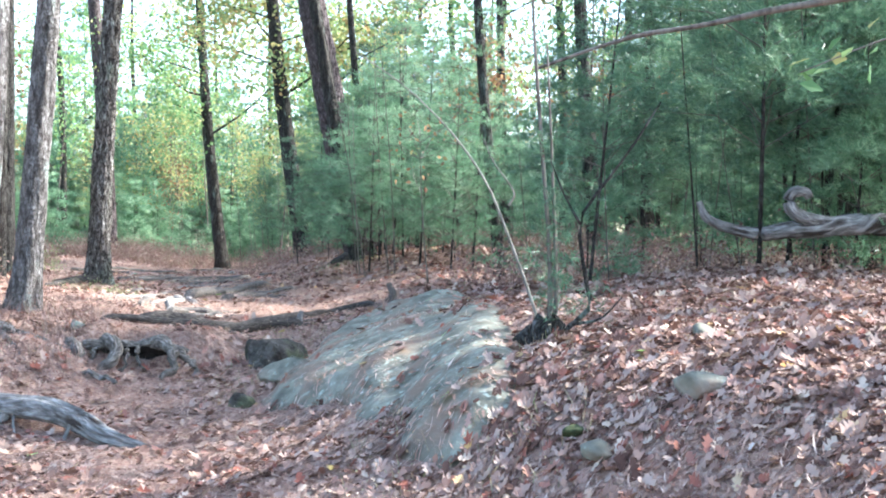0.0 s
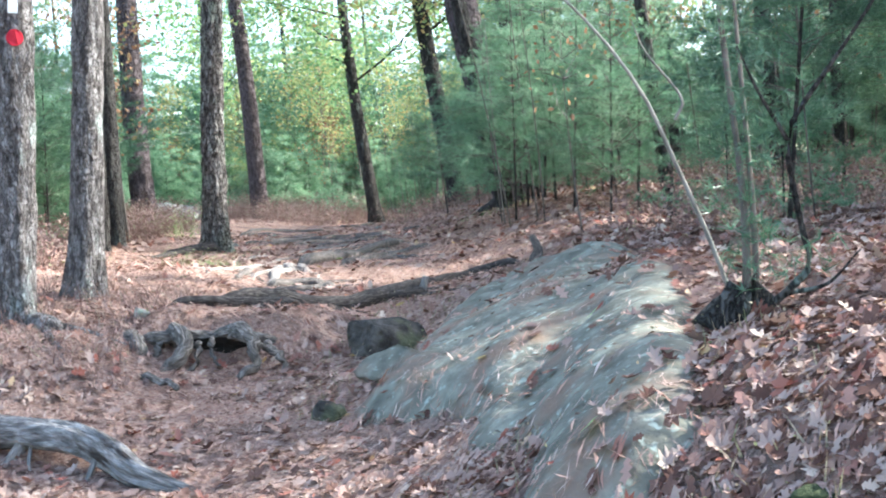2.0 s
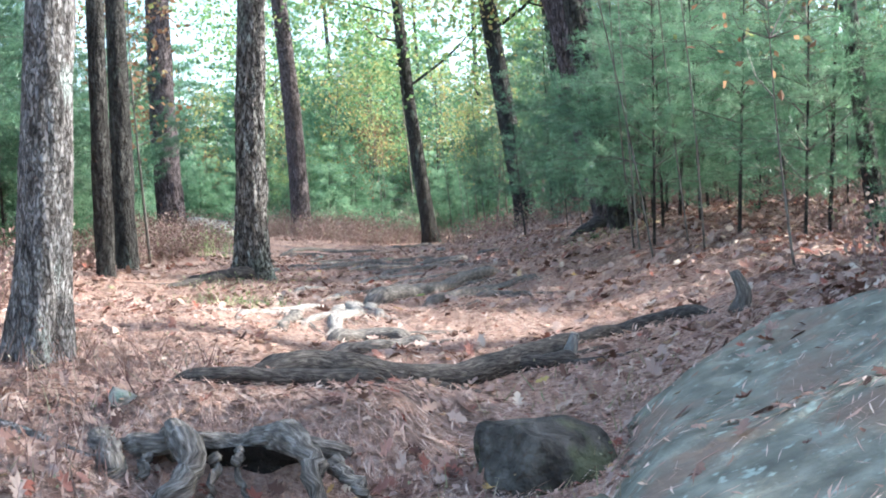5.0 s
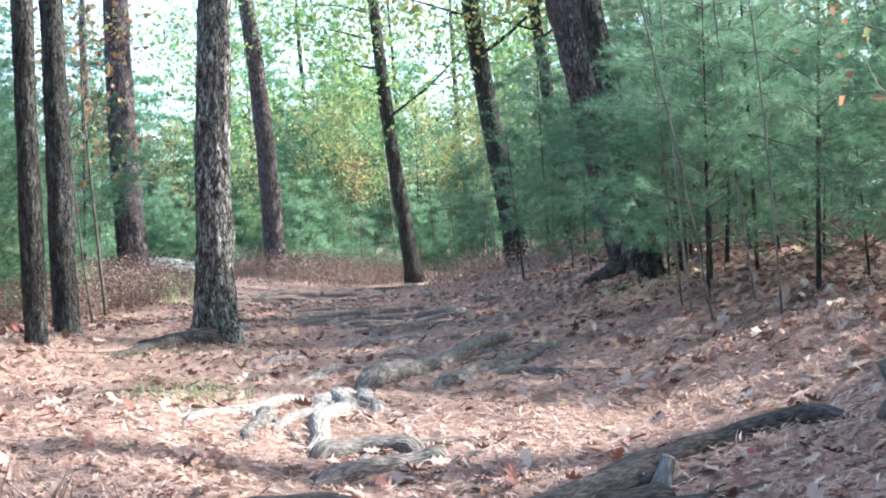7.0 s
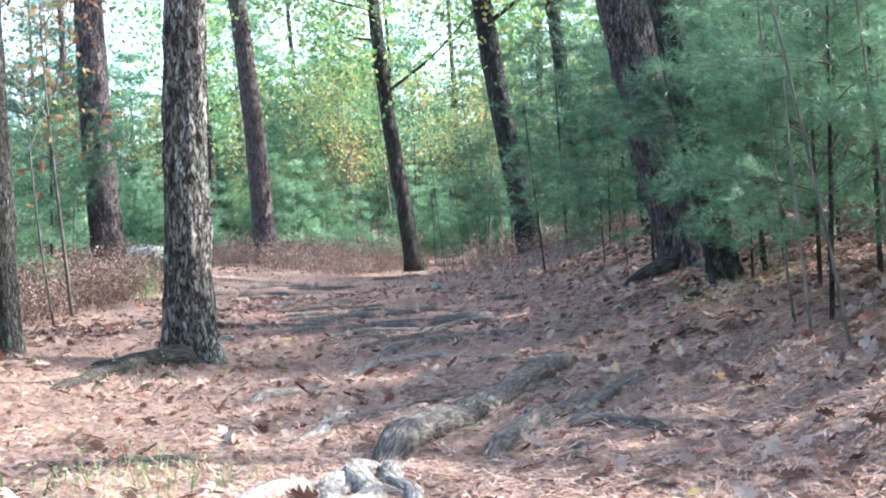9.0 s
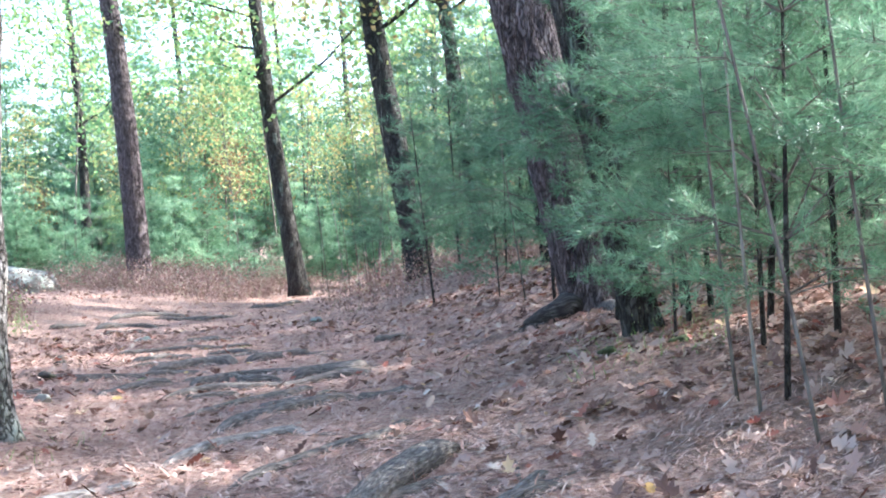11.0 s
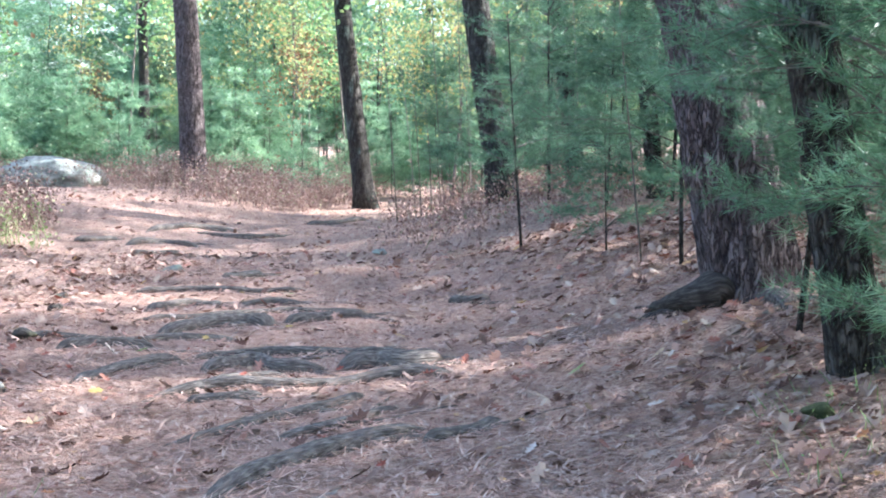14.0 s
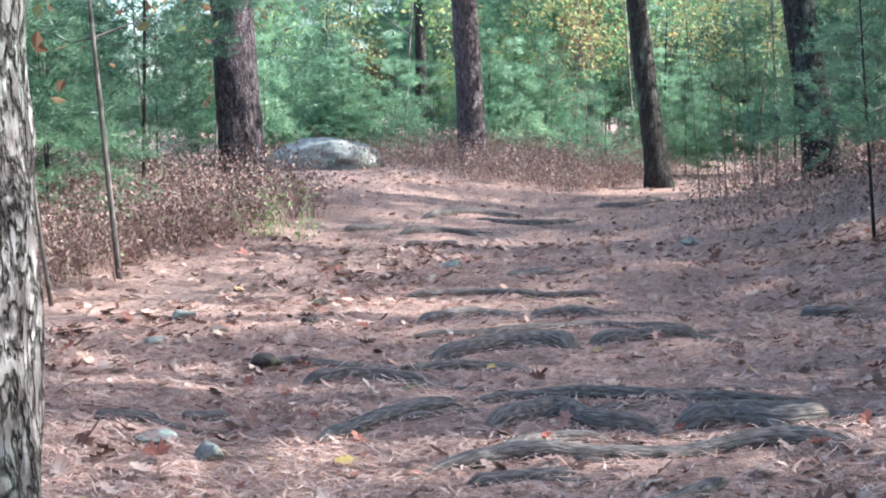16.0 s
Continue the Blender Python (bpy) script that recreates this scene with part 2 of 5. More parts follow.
def part(name, verts, faces, mat, parent=None, label="", smooth=False):
    ob = new(name, mesh_of(name, verts, faces, mat, smooth))
    if parent is not None:
        ob.parent = parent
    return tagged(ob, label)


def empty(name, x, y, z):
    ob = new(name)
    ob.empty_display_size = 0.2
    ob.matrix_basis = pose(x, y, z)
    return ob


def smooth_line(points, n):
    """n places along a smooth line through the points."""
    p = np.asarray(points, float)
    if len(p) < 3:
        k = np.linspace(0, 1, n)[:, None]
        return p[0] * (1 - k) + p[-1] * k
    q = np.vstack([2 * p[0] - p[1], p, 2 * p[-1] - p[-2]])
    out = []
    for u in np.linspace(0, len(p) - 1 - 1e-6, n):
        i = int(u)
        t = u - i
        a, b, c, d = q[i], q[i + 1], q[i + 2], q[i + 3]
        out.append(0.5 * (2 * b + (c - a) * t + (2 * a - 5 * b + 4 * c - d) * t * t + (3 * b - a - 3 * c + d) * t ** 3))
    return np.array(out)


def tube(line, radii, sides=8, rough=0.0, grain=6.0, flat=1.0, cap=True, seed=0.0, ridge=0.0, lobes=None):
    """Vertices and faces of a tapered, knobbly tube. lobes: (count, depth, height) of a flared foot."""
    line, radii = np.asarray(line, float), np.asarray(radii, float)
    tang = np.gradient(line, axis=0)
    tang /= np.linalg.norm(tang, axis=1)[:, None] + 1e-9
    up = np.array([0, 0, 1.0]) if abs(tang[0][2]) < 0.8 else np.array([1.0, 0, 0])
    verts = []
    for i, (p, r) in enumerate(zip(line, radii)):
        side = np.cross(tang[i], up)
        side /= np.linalg.norm(side) + 1e-9
        over = np.cross(side, tang[i])
        for k in range(sides):
            a = 2 * math.pi * k / sides
            rr = r
            if rough:
                v = Vector((math.cos(a) * r * grain * 3 + seed, math.sin(a) * r * grain * 3, float(p[2]) * grain * 0.35 + float(p[0] + p[1]) * grain * 0.35 + seed))
                rr *= 1 + rough * noise.noise(v)
            if ridge:
                v = Vector((math.cos(a) * 5.5 + seed, math.sin(a) * 5.5 + i * 0.012, float(p[2]) * 2.6))
                rr += ridge * (abs(noise.noise(v)) * 2 - 0.6)
            if lobes:
                n, depth, h = lobes
                rr *= 1 + depth * math.exp(-max(0.0, float(p[2] - line[0][2])) / h) * (0.45 + 0.55 * math.cos(n * a + seed))
            verts.append(p + (side * math.cos(a) + over * math.sin(a) * flat) * rr)
    faces = []
    for i in range(len(line) - 1):
        for k in range(sides):
            a, b = i * sides + k, i * sides + (k + 1) % sides
            faces.append((a, b, b + sides, a + sides))
    if cap:
        for i, flip in ((0, True), (len(line) - 1, False)):
            ring = [i * sides + k for k in range(sides)]
            faces.append(tuple(ring[::-1] if flip else ring))
    return np.array(verts), faces


def wood(name, line, radii, sides, mat, parent=None, label="", **shape):
    """A tube of wood whose grain runs along it."""
    v, f = tube(line, radii, sides, **shape)
    ob = part(name, v, f, mat, parent, label, smooth=True)
    line, radii = np.asarray(line, float), np.asarray(radii, float)
    run = np.concatenate([[0], np.cumsum(np.linalg.norm(np.diff(line, axis=0), axis=1))])
    fold = np.abs(np.arange(sides) / sides * 2 - 1)
    at = np.stack([(fold[None] * math.pi * radii.mean() + 0 * run[:, None]).ravel(), np.repeat(run + float(line[0][0]) * 3, sides)], axis=1)
    layer = ob.data.uv_layers.new(name="grain")
    ids = np.zeros(len(ob.data.loops), dtype=np.int32)
    ob.data.loops.foreach_get("vertex_index", ids)
    layer.data.foreach_set("uv", at[ids].ravel())
    return ob


def join(pieces):
    verts, faces, n = [], [], 0
    for v, f in pieces:
        verts.append(np.asarray(v).reshape(-1, 3))
        faces.extend(tuple(int(i) + n for i in g) for g in f)
        n += len(verts[-1])
    return np.vstack(verts), faces


def unit(a):
    return a / (np.linalg.norm(a, axis=-1, keepdims=True) + 1e-9)


def needles(places, ways, count, length, width, gen, spread=0.75):
    """Sprays of needles, each a slim blade, at the places."""
    n = len(places)
    c = np.repeat(places, count, axis=0)
    d = unit(np.repeat(unit(ways), count, axis=0) + spread * gen.normal(size=(n * count, 3)))
    side = unit(np.cross(d, gen.normal(size=d.shape)))
    ln = length * gen.uniform(0.65, 1.15, (n * count, 1))
    v = np.stack([c - side * width / 2, c + side * width / 2, c + d * ln], axis=1).reshape(-1, 3)
    return v, np.arange(len(v)).reshape(-1, 3)


def leaves(places, size, gen, flatness=0.0, up=None):
    """Loose pointed leaves: two folded faces each."""
    n = len(places)
    nrm = gen.normal(size=(n, 3))
    if flatness:
        nrm = nrm * (1 - flatness) + np.array([0, 0, 1.0]) * flatness * 2
    nrm = unit(nrm)
    d = unit(np.cross(nrm, gen.normal(size=(n, 3))))
    s = np.cross(nrm, d)
    k = (size * gen.uniform(0.6, 1.25, (n, 1)))
    p = np.asarray(places)
    v = np.stack([p, p + d * k * 0.45 + s * k * 0.32 + nrm * k * 0.08, p + d * k, p + d * k * 0.45 - s * k * 0.32 + nrm * k * 0.08], axis=1).reshape(-1, 3)
    b = np.arange(n)[:, None] * 4
    return v, np.vstack([b + np.array([0, 1, 2]), b + np.array([0, 2, 3])])


# ---- the lie of the land ----
BANK_EDGE = np.array(((3, 3.0), (6, 2.2), (9, 0.45), (11.7, 0.0), (13.5, 0.15), (15.5, 0.2), (18, -0.3), (21.0, -1.3), (25, -1.6), (30, -2.6), (36, -3.9), (44, -4.5)))
BANK_RISE = np.array(((4, 0.9), (9, 1.12), (11.5, 1.08), (13.5, 0.90), (16, 0.62), (20, 0.60), (22, 0.75), (26, 0.75), (36, 0.85), (50, 0.7)))
ROCK_WEST = np.array(((8.0, 0.55), (8.4, 0.2), (10.0, -0.1), (11.3, -0.95), (12.4, -0.8), (13.5, -0.75), (14.4, -0.2), (14.9, 0.1)))
ROCK_EAST = np.array(((8.0, 0.6), (8.4, 0.95), (10.0, 0.98), (12.6, 1.0), (13.5, 0.75), (14.4, 0.1), (14.9, 0.12)))


def sig(v):
    return 1 / (1 + np.exp(-np.clip(v, -30, 30)))


def along(y, stops):
    """A smooth value from (y, value) stops."""
    i = np.clip(np.searchsorted(stops[:, 0], y) - 1, 0, len(stops) - 2)
    k = np.clip((y - stops[i, 0]) / (stops[i + 1, 0] - stops[i, 0]), 0, 1)
    k = k * k * (3 - 2 * k)
    return stops[i, 1] * (1 - k) + stops[i + 1, 1] * k


def height(x, y):
    """The soil: trail, the bank on its east side, the shoulder on its west side, and small unevenness."""
    x, y = np.asarray(x, float), np.asarray(y, float)
    z = -0.32 + 0.98 * sig((y - 13.2) / 1.6)
    z = z + along(y, BANK_RISE) * sig((x - along(y, BANK_EDGE)) / (0.5 + 0.3 * sig(y - 20)))
    z = z + 0.48 * sig(-(x + 2.95) / 0.3) * sig((y - 11.6) / 0.35) * sig((16.0 - y) / 1.1)
    z = z + 0.30 * sig((y - 12.98) / 0.05) * sig((x + 2.95) / 0.1) * sig((-1.72 - x) / 0.08) * sig((14.0 - y) / 0.3)
    z = z + 0.28 * sig(-(x + 5.9) / 0.4) * sig((y - 15) / 1.5) * sig((24 - y) / 1.5)
    z = z + 0.38 * sig(-(x + 9.4) / 0.6) * sig((y - 31) / 1.2)
    z = z - 0.17 * np.exp(-(((x - 1.7) / 1.0) ** 2 + ((y - 13.6) / 3.0) ** 2))
    z = z - 0.32 * sig((x - 0.75) / 0.25) * np.exp(-((y - 18.6) / 3.0) ** 2)
    z = z + 0.012 * np.maximum(0, np.minimum(y, 160) - 45)
    z = z + 0.018 * np.sin(x * 2.3 + 1.1 * np.sin(y * 1.3)) * np.sin(y * 2.1 + x) + 0.010 * np.sin(x * 6.1 + y * 2.2) * np.sin(y * 5.3 - x * 1.7)
    return z


def rock_rise(x, y):
    """How far the outcrop stands over the soil (below nought: buried)."""
    x, y = np.asarray(x, float), np.asarray(y, float)
    inside = np.minimum(x - along(y, ROCK_WEST), along(y, ROCK_EAST) - x)
    inside = np.minimum(inside, np.minimum(y - 8.05, 14.8 - y) * 0.6)
    r = 0.16 * np.tanh(inside / 0.22)
    r = r + 0.035 * np.sin(x * 5 + y * 2.4) * np.sin(y * 3.1 - x * 2) + 0.006 * np.sin(x * 11 - y * 7)
    r = r - 0.13 * np.exp(-((x - 0.35 - (y - 11) * 0.10) ** 2) / 0.05) * sig((11.4 - y) / 0.4)
    r = r - 0.13 * np.exp(-(((x - 0.55) / 0.4) ** 2 + ((y - 12.2) / 0.9) ** 2))
    return r


def top(x, y):
    """Soil or rock, whichever is uppermost."""
    return height(x, y) + np.maximum(0, rock_rise(x, y))


def h1(x, y):
    return float(height(np.array([x]), np.array([y]))[0])


xs = np.concatenate([-np.geomspace(9.5, 400, 34)[::-1], np.arange(-9, 5.01, 0.12), np.geomspace(5.5, 400, 34)])
ys = np.concatenate([-np.geomspace(1.5, 400, 24)[::-1], np.arange(-1, 4, 0.4), np.arange(4, 30, 0.12), np.arange(30, 46, 0.3), np.geomspace(46.5, 600, 34)])
gx, gy = np.meshgrid(xs, ys)
gz = height(gx, gy)
fine = np.array([noise.fractal(Vector((a * 3, b * 3, 0)), 1.0, 2.0, 4) for a, b in zip(gx.ravel(), gy.ravel())]).reshape(gx.shape)
gz = gz + 0.020 * fine
nx, ny = len(xs), len(ys)
ii = (np.arange(ny - 1)[:, None] * nx + np.arange(nx - 1)).ravel()
ground = part("ground", np.stack([gx, gy, gz], axis=-1).reshape(-1, 3), np.stack([ii, ii + 1, ii + nx + 1, ii + nx], axis=1), SOIL, smooth=True)
tagged(ground, "reddish brown forest floor of soil and needles", "ground", kind="structure")

# outcrop of bedrock in the bank
rx, ry = np.meshgrid(np.arange(-1.5, 1.6, 0.045), np.arange(7.7, 15.2, 0.045))
rr = rock_rise(rx, ry)
rfine = np.array([noise.fractal(Vector((a * 1.9, b * 1.9, 3)), 1.2, 2.1, 3) for a, b in zip(rx.ravel(), ry.ravel())]).reshape(rx.shape)
crack = np.array([abs(noise.noise(Vector((a * 1.6 + b * 0.8, b * 0.9, 9)))) for a, b in zip(rx.ravel(), ry.ravel())]).reshape(rx.shape)
rz = height(rx, ry) + rr + 0.035 * rfine - 0.03 * np.exp(-(crack / 0.025) ** 2)
nrx, nry = rx.shape[1], rx.shape[0]
ii = (np.arange(nry - 1)[:, None] * nrx + np.arange(nrx - 1)).ravel()
outcrop = empty("rock_outcrop", 0, 0, 0)
rv = np.stack([rx, ry, rz], axis=-1).reshape(-1, 3)
seam = ry.ravel()[ii] + 0.35 * np.sin(rx.ravel()[ii] * 2.6) + 0.12 * np.sin(rx.ravel()[ii] * 9)
for low, high in ((0, 9.9), (9.9, 12.2), (12.2, 99)):
    pick = ii[(seam >= low) & (seam < high)]
    quads = np.stack([pick, pick + 1, pick + nrx + 1, pick + nrx], axis=1)
    used, back_to = np.unique(quads, return_inverse=True)
    slab_v = rv[used].copy()
    part("slab", slab_v, back_to.reshape(-1, 4), ROCK, outcrop, smooth=True)
tagged(outcrop, "grey green lichened bedrock slab in the leafy bank", "rock")


def boulder(x, y, w, d, h, mat, label, turn=0.0, sink=0.3, seed=0.0, name="stone", flats=9):
    """A rounded, uneven stone partly sunk in the soil."""
    bm = bmesh.new()
    bmesh.ops.create_icosphere(bm, subdivisions=4 if w > 0.5 else 3, radius=1.0)
    cg = np.random.default_rng(int(seed * 10))
    cuts = [(Vector(cg.normal(size=3)).normalized(), cg.uniform(0.38, 0.72)) for _ in range(flats)]
    for v in bm.verts:
        q = v.co.copy()
        for c, far in cuts:
            over = q.dot(c) - far
            if over > 0:
                q -= c * over * 0.9
        k = 1 + 0.12 * noise.noise(q * 1.3 + Vector((seed, 0, 0))) + 0.10 * noise.noise(q * 3.7 + Vector((0, seed, 0))) + 0.05 * noise.noise(q * 9 + Vector((0, seed, 3)))
        v.co = Vector((q.x * k * w / 2, q.y * k * d / 2, q.z * k * h / 2))
    me = bpy.data.meshes.new(name)
    bm.to_mesh(me)
    bm.free()
    me.materials.append(mat)
    me.polygons.foreach_set("use_smooth", [True] * len(me.polygons))
    ob = new(name, me)
    ob.matrix_basis = pose(x, y, h1(x, y) + h * (0.5 - sink), 0, 0, turn)
    return tagged(ob, label, "boulder" if name == "boulder" else "moss" if name == "moss_cushion" else "stone")


boulder(-14.25, 43.4, 2.45, 1.5, 0.98, STONE, "long pale sunlit boulder beside the trail", 14, 0.34, 4.3, "boulder", 3)
boulder(-5.02, 13.6, 0.55, 0.4, 0.30, STONE, "pale rounded boulder lying among needles", 10, 0.3, 1.7, "boulder")
boulder(-4.98, 13.3, 0.42, 0.25, 0.14, STONE, "small flat grey stone beside the boulder", 0, 0.3, 2.2)
boulder(-1.08, 13.0, 1.25, 0.9, 0.80, SOIL_ROCK, "dark mossy boulder at the edge of the trail", 32, 0.52, 5.2, "boulder", 14)
boulder(-0.78, 11.85, 0.62, 0.8, 0.40, ROCK, "grey lichened boulder at the foot of the bank", 20, 0.42, 6.4, "boulder")
boulder(-1.12, 11.25, 0.20, 0.30, 0.18, SOIL_ROCK, "dark angular stone half buried in leaves", 40, 0.3, 7.4)
boulder(-3.02, 13.15, 0.20, 0.14, 0.12, STONE, "white stone on the eroded shoulder", 0, 0.25, 8.3)
for k, (sx, sy, sw, sh) in enumerate(((-7.54, 26.5, 0.26, 0.12), (-7.05, 25.36, 0.16, 0.07), (-6.09, 24.95, 0.24, 0.11), (-5.76, 23.31, 0.30, 0.07), (-5.45, 23.2, 0.2, 0.12),
                                      (-6.49, 26.3, 0.15, 0.12), (-6.74, 29.88, 0.34, 0.16), (-4.92, 32.07, 0.40, 0.14), (-6.85, 27.3, 0.2, 0.08), (-6.95, 26.0, 0.2, 0.06))):
    boulder(sx, sy, sw, sw * 0.75, sh, (STONE, SOIL_ROCK)[k % 3 == 2], "small grey stone half buried in pine needles", 40 * k, 0.3, 11.0 + k)
for k, (sx, sy, sw) in enumerate(((1.9, 7.6, 0.35), (2.1, 8.6, 0.28), (1.35, 7.5, 0.25), (-0.2, 7.9, 0.22), (0.35, 7.6, 0.3))):
    boulder(sx, sy, sw, sw * 0.8, sw * 0.5, ROCK, "grey stone showing through the fallen leaves", 33 * k, 0.35, 31.0 + k)

# ---- trees ----


def trunk_line(x, y, lean, tall, gen, step=0.12, bend=0.05):
    low = min(tall, 5.0)
    z = np.concatenate([np.arange(0, low, step), np.linspace(low, tall, max(3, int((tall - low) / (max(step, 0.3) * 1.6))))]) if tall > 5.5 else np.linspace(0, tall, max(6, int(tall / max(step, 0.3))))
    a, b = gen.uniform(0, 6, 2)
    wx = lean[0] * z + bend * np.sin(z * 0.55 + a) - bend * np.sin(a)
    wy = lean[1] * z + bend * np.sin(z * 0.45 + b) - bend * np.sin(b)
    return np.stack([wx, wy, z], axis=1)


def tree(name, x, y, dia, lean, tall, bark, leaf, label, crown_from, crown_r, clumps, kind="leaf", seed=1, fine=False, foot=(5, 0.55, 0.22),
         leaf_size=0.16, limbs=7, ridge=0.008, low_limbs=()):
    """A tall tree: trunk with a flared foot, limbs and a loose crown."""
    gen = np.random.default_rng(seed)
    root = empty(name, x, y, h1(x, y) - 0.08)
    line = trunk_line(x, y, lean, tall, gen, 0.06 if fine else 0.4)
    r = dia / 2 * (1 - 0.78 * (line[:, 2] / tall) ** 1.15)
    v, f = tube(line, r, 40 if fine else 12, rough=0.10, grain=5, seed=seed * 1.7, ridge=ridge if fine else 0.0, lobes=foot)
    part("trunk", v, f, bark, root, smooth=True)
    spots = []
    for k in range(limbs):
        z0 = tall * (crown_from + (0.96 - crown_from) * (k + gen.uniform(0, 0.8)) / limbs)
        i = int(np.argmin(abs(line[:, 2] - z0)))
        a = k * 2.4 + gen.uniform(-0.4, 0.4)
        ln = crown_r * gen.uniform(0.65, 1.05) * (1.05 - 0.5 * (z0 / tall - crown_from))
        d = np.array([math.cos(a), math.sin(a), gen.uniform(0.2, 0.7)])
        pts = [line[i], line[i] + d * ln * 0.35 + gen.normal(size=3) * 0.08, line[i] + d * ln * 0.7 + np.array([0, 0, 0.15 * ln]), line[i] + d * ln + np.array([0, 0, 0.12 * ln])]
        c = smooth_line(pts, 9)
        twigs = [tube(c, np.linspace(r[i] * 0.24, 0.006, 9), 5, cap=False)]
        spots.extend(c[3:])
        for j in range(3, 9):
            for s in (-1, 1):
                q = c[j] + unit(np.cross(d, [0, 0, 1]) * s + 0.5 * gen.normal(size=3)) * ln * 0.3 * gen.uniform(0.6, 1.2)
                twigs.append(tube(smooth_line([c[j], (c[j] + q) / 2 + gen.normal(size=3) * 0.05, q], 3), [0.010, 0.007, 0.003], 3, cap=False))
                spots.append(q)
        tv, tf = join(twigs)
        part("limb", tv, tf, bark, root)
    for z0, a, ln in low_limbs:
        i = int(np.argmin(abs(line[:, 2] - z0)))
        d = np.array([math.cos(a), math.sin(a), 0.25])
        c = smooth_line([line[i], line[i] + d * ln * 0.5 + [0, 0, 0.1], line[i] + d * ln + gen.normal(size=3) * 0.1], 7)
        tv, tf = tube(c, np.linspace(0.03, 0.006, 7), 5)
        part("limb", tv, tf, bark, root)
        spots.extend(c[2:])
        spots.extend(c[2:] + gen.normal(size=(5, 3)) * 0.3)
    if clumps:
        spots = np.array(spots)
        pick = spots[gen.integers(0, len(spots), clumps)] + gen.normal(size=(clumps, 3)) * crown_r * 0.12
        if kind == "leaf":
            c = np.repeat(pick, 9, axis=0) + gen.normal(size=(clumps * 9, 3)) * 0.22
            v, f = leaves(c, leaf_size, gen)
        else:
            v, f = needles(np.repeat(pick, 3, axis=0) + gen.normal(size=(clumps * 3, 3)) * 0.18, gen.normal(size=(clumps * 3, 3)) + [0, 0, 0.3], 8, 0.20, 0.017, gen, 0.45)
        tagged(part("crown", v, f, leaf, root), kind="stuff")
    return tagged(root, label, "tree")


tree("oak_tree", -3.93, 12.93, 0.30, (0.055, 0.03), 14, BARK_OAK, LEAF_GOLD, "grey oak trunk with a red and a white trail mark", 0.5, 3.4, 300, seed=11, fine=True, foot=(3, 0.75, 0.24), ridge=0.010)
tree("oak_tree", -3.76, 13.8, 0.275, (0.080, 0.005), 14, BARK_OAK, LEAF_GREEN, "grey oak trunk patched with pale lichen", 0.5, 3.2, 280, seed=12, fine=True, foot=(4, 0.6, 0.3), ridge=0.011)
tree("oak_tree", -6.60, 21.37, 0.25, (-0.041, 0.004), 15, BARK_DARK, LEAF_GOLD, "dark twin oak trunk with lichen patches", 0.5, 3.4, 260, seed=13, fine=True, foot=(4, 0.35, 0.2))
tree("oak_tree", -6.23, 20.0, 0.20, (-0.012, 0.0), 14, BARK_DARK, LEAF_GREEN, "slender dark twin oak trunk", 0.5, 3.0, 240, seed=14, fine=True, foot=(4, 0.35, 0.2))
tree("oak_tree", -5.17, 21.5, 0.36, (0.02, 0.0), 16, BARK_RIDGE, LEAF_GOLD, "rough ridged oak with a flared mossy foot", 0.48, 4.0, 360, seed=15, fine=True, foot=(3, 1.05, 0.26), ridge=0.019)
tree("pine_tree", -11.35, 34.6, 0.62, (-0.03, 0.0), 20, BARK_PINE, PINE_A, "reddish brown white pine trunk beside the trail", 0.5, 3.6, 300, "needle", seed=16, fine=True, foot=(5, 0.2, 0.3), ridge=0.012)
tree("pine_tree", -11.25, 44.4, 0.60, (-0.075, 0.0), 20, BARK_PINE, PINE_A, "straight reddish pine trunk standing in brown brush", 0.5, 3.6, 300, "needle", seed=17, foot=(5, 0.25, 0.3))
tree("oak_tree", -7.1, 42.8, 0.44, (-0.105, 0.0), 15, BARK_DARK, LEAF_GREEN, "dark leaning oak with thin crooked branches", 0.27, 3.8, 850, seed=18, foot=(4, 0.5, 0.25), leaf_size=0.15, limbs=9,
     low_limbs=((6.2, 3.15, 3.2), (7.2, 2.7, 2.8), (5.2, 3.6, 1.6)))
tree("oak_tree", -3.92, 38.5, 0.52, (-0.138, 0.0), 16, BARK_DARK, LEAF_GOLD, "dark moss footed oak among pine saplings", 0.28, 3.8, 850, seed=19, foot=(4, 0.4, 0.25),
     low_limbs=((5.4, 3.4, 2.8), (6.2, 0.3, 2.4), (6.9, 2.8, 2.6)))
tree("pine_tree", -1.24, 25.32, 0.60, (-0.183, 0.0), 20, BARK_PINE, PINE_B, "massive furrowed pine trunk with a spreading root", 0.45, 4.2, 420, "needle", seed=20, fine=True, foot=(3, 0.34, 0.26), ridge=0.022)
tree("pine_tree", -1.07, 22.52, 0.25, (-0.20, 0.0), 13, BARK_DARK, PINE_B, "dark mossy pine trunk behind hanging boughs", 0.5, 2.6, 200, "needle", seed=21, fine=True, foot=(4, 0.4, 0.2))
tree("oak_tree", -1.55, 33.5, 0.22, (-0.10, 0.0), 15, BARK_DARK, LEAF_GREEN, "dark oak trunk among pine boughs", 0.32, 3.6, 420, seed=22, foot=(4, 0.4, 0.25))
tree("oak_tree", -2.66, 38.4, 0.32, (-0.142, 0.0), 15, BARK_DARK, LEAF_GOLD, "slim dark oak among pine saplings", 0.3, 3.4, 650, seed=23, low_limbs=((5.0, 3.2, 2.2), (5.8, 0.2, 2.2)))
tree("pine_tree", 3.42, 27.6, 0.34, (-0.055, 0.0), 15, BARK_DARK, PINE_B, "dark straight pine trunk on the bank", 0.4, 3.0, 240, "needle", seed=24)
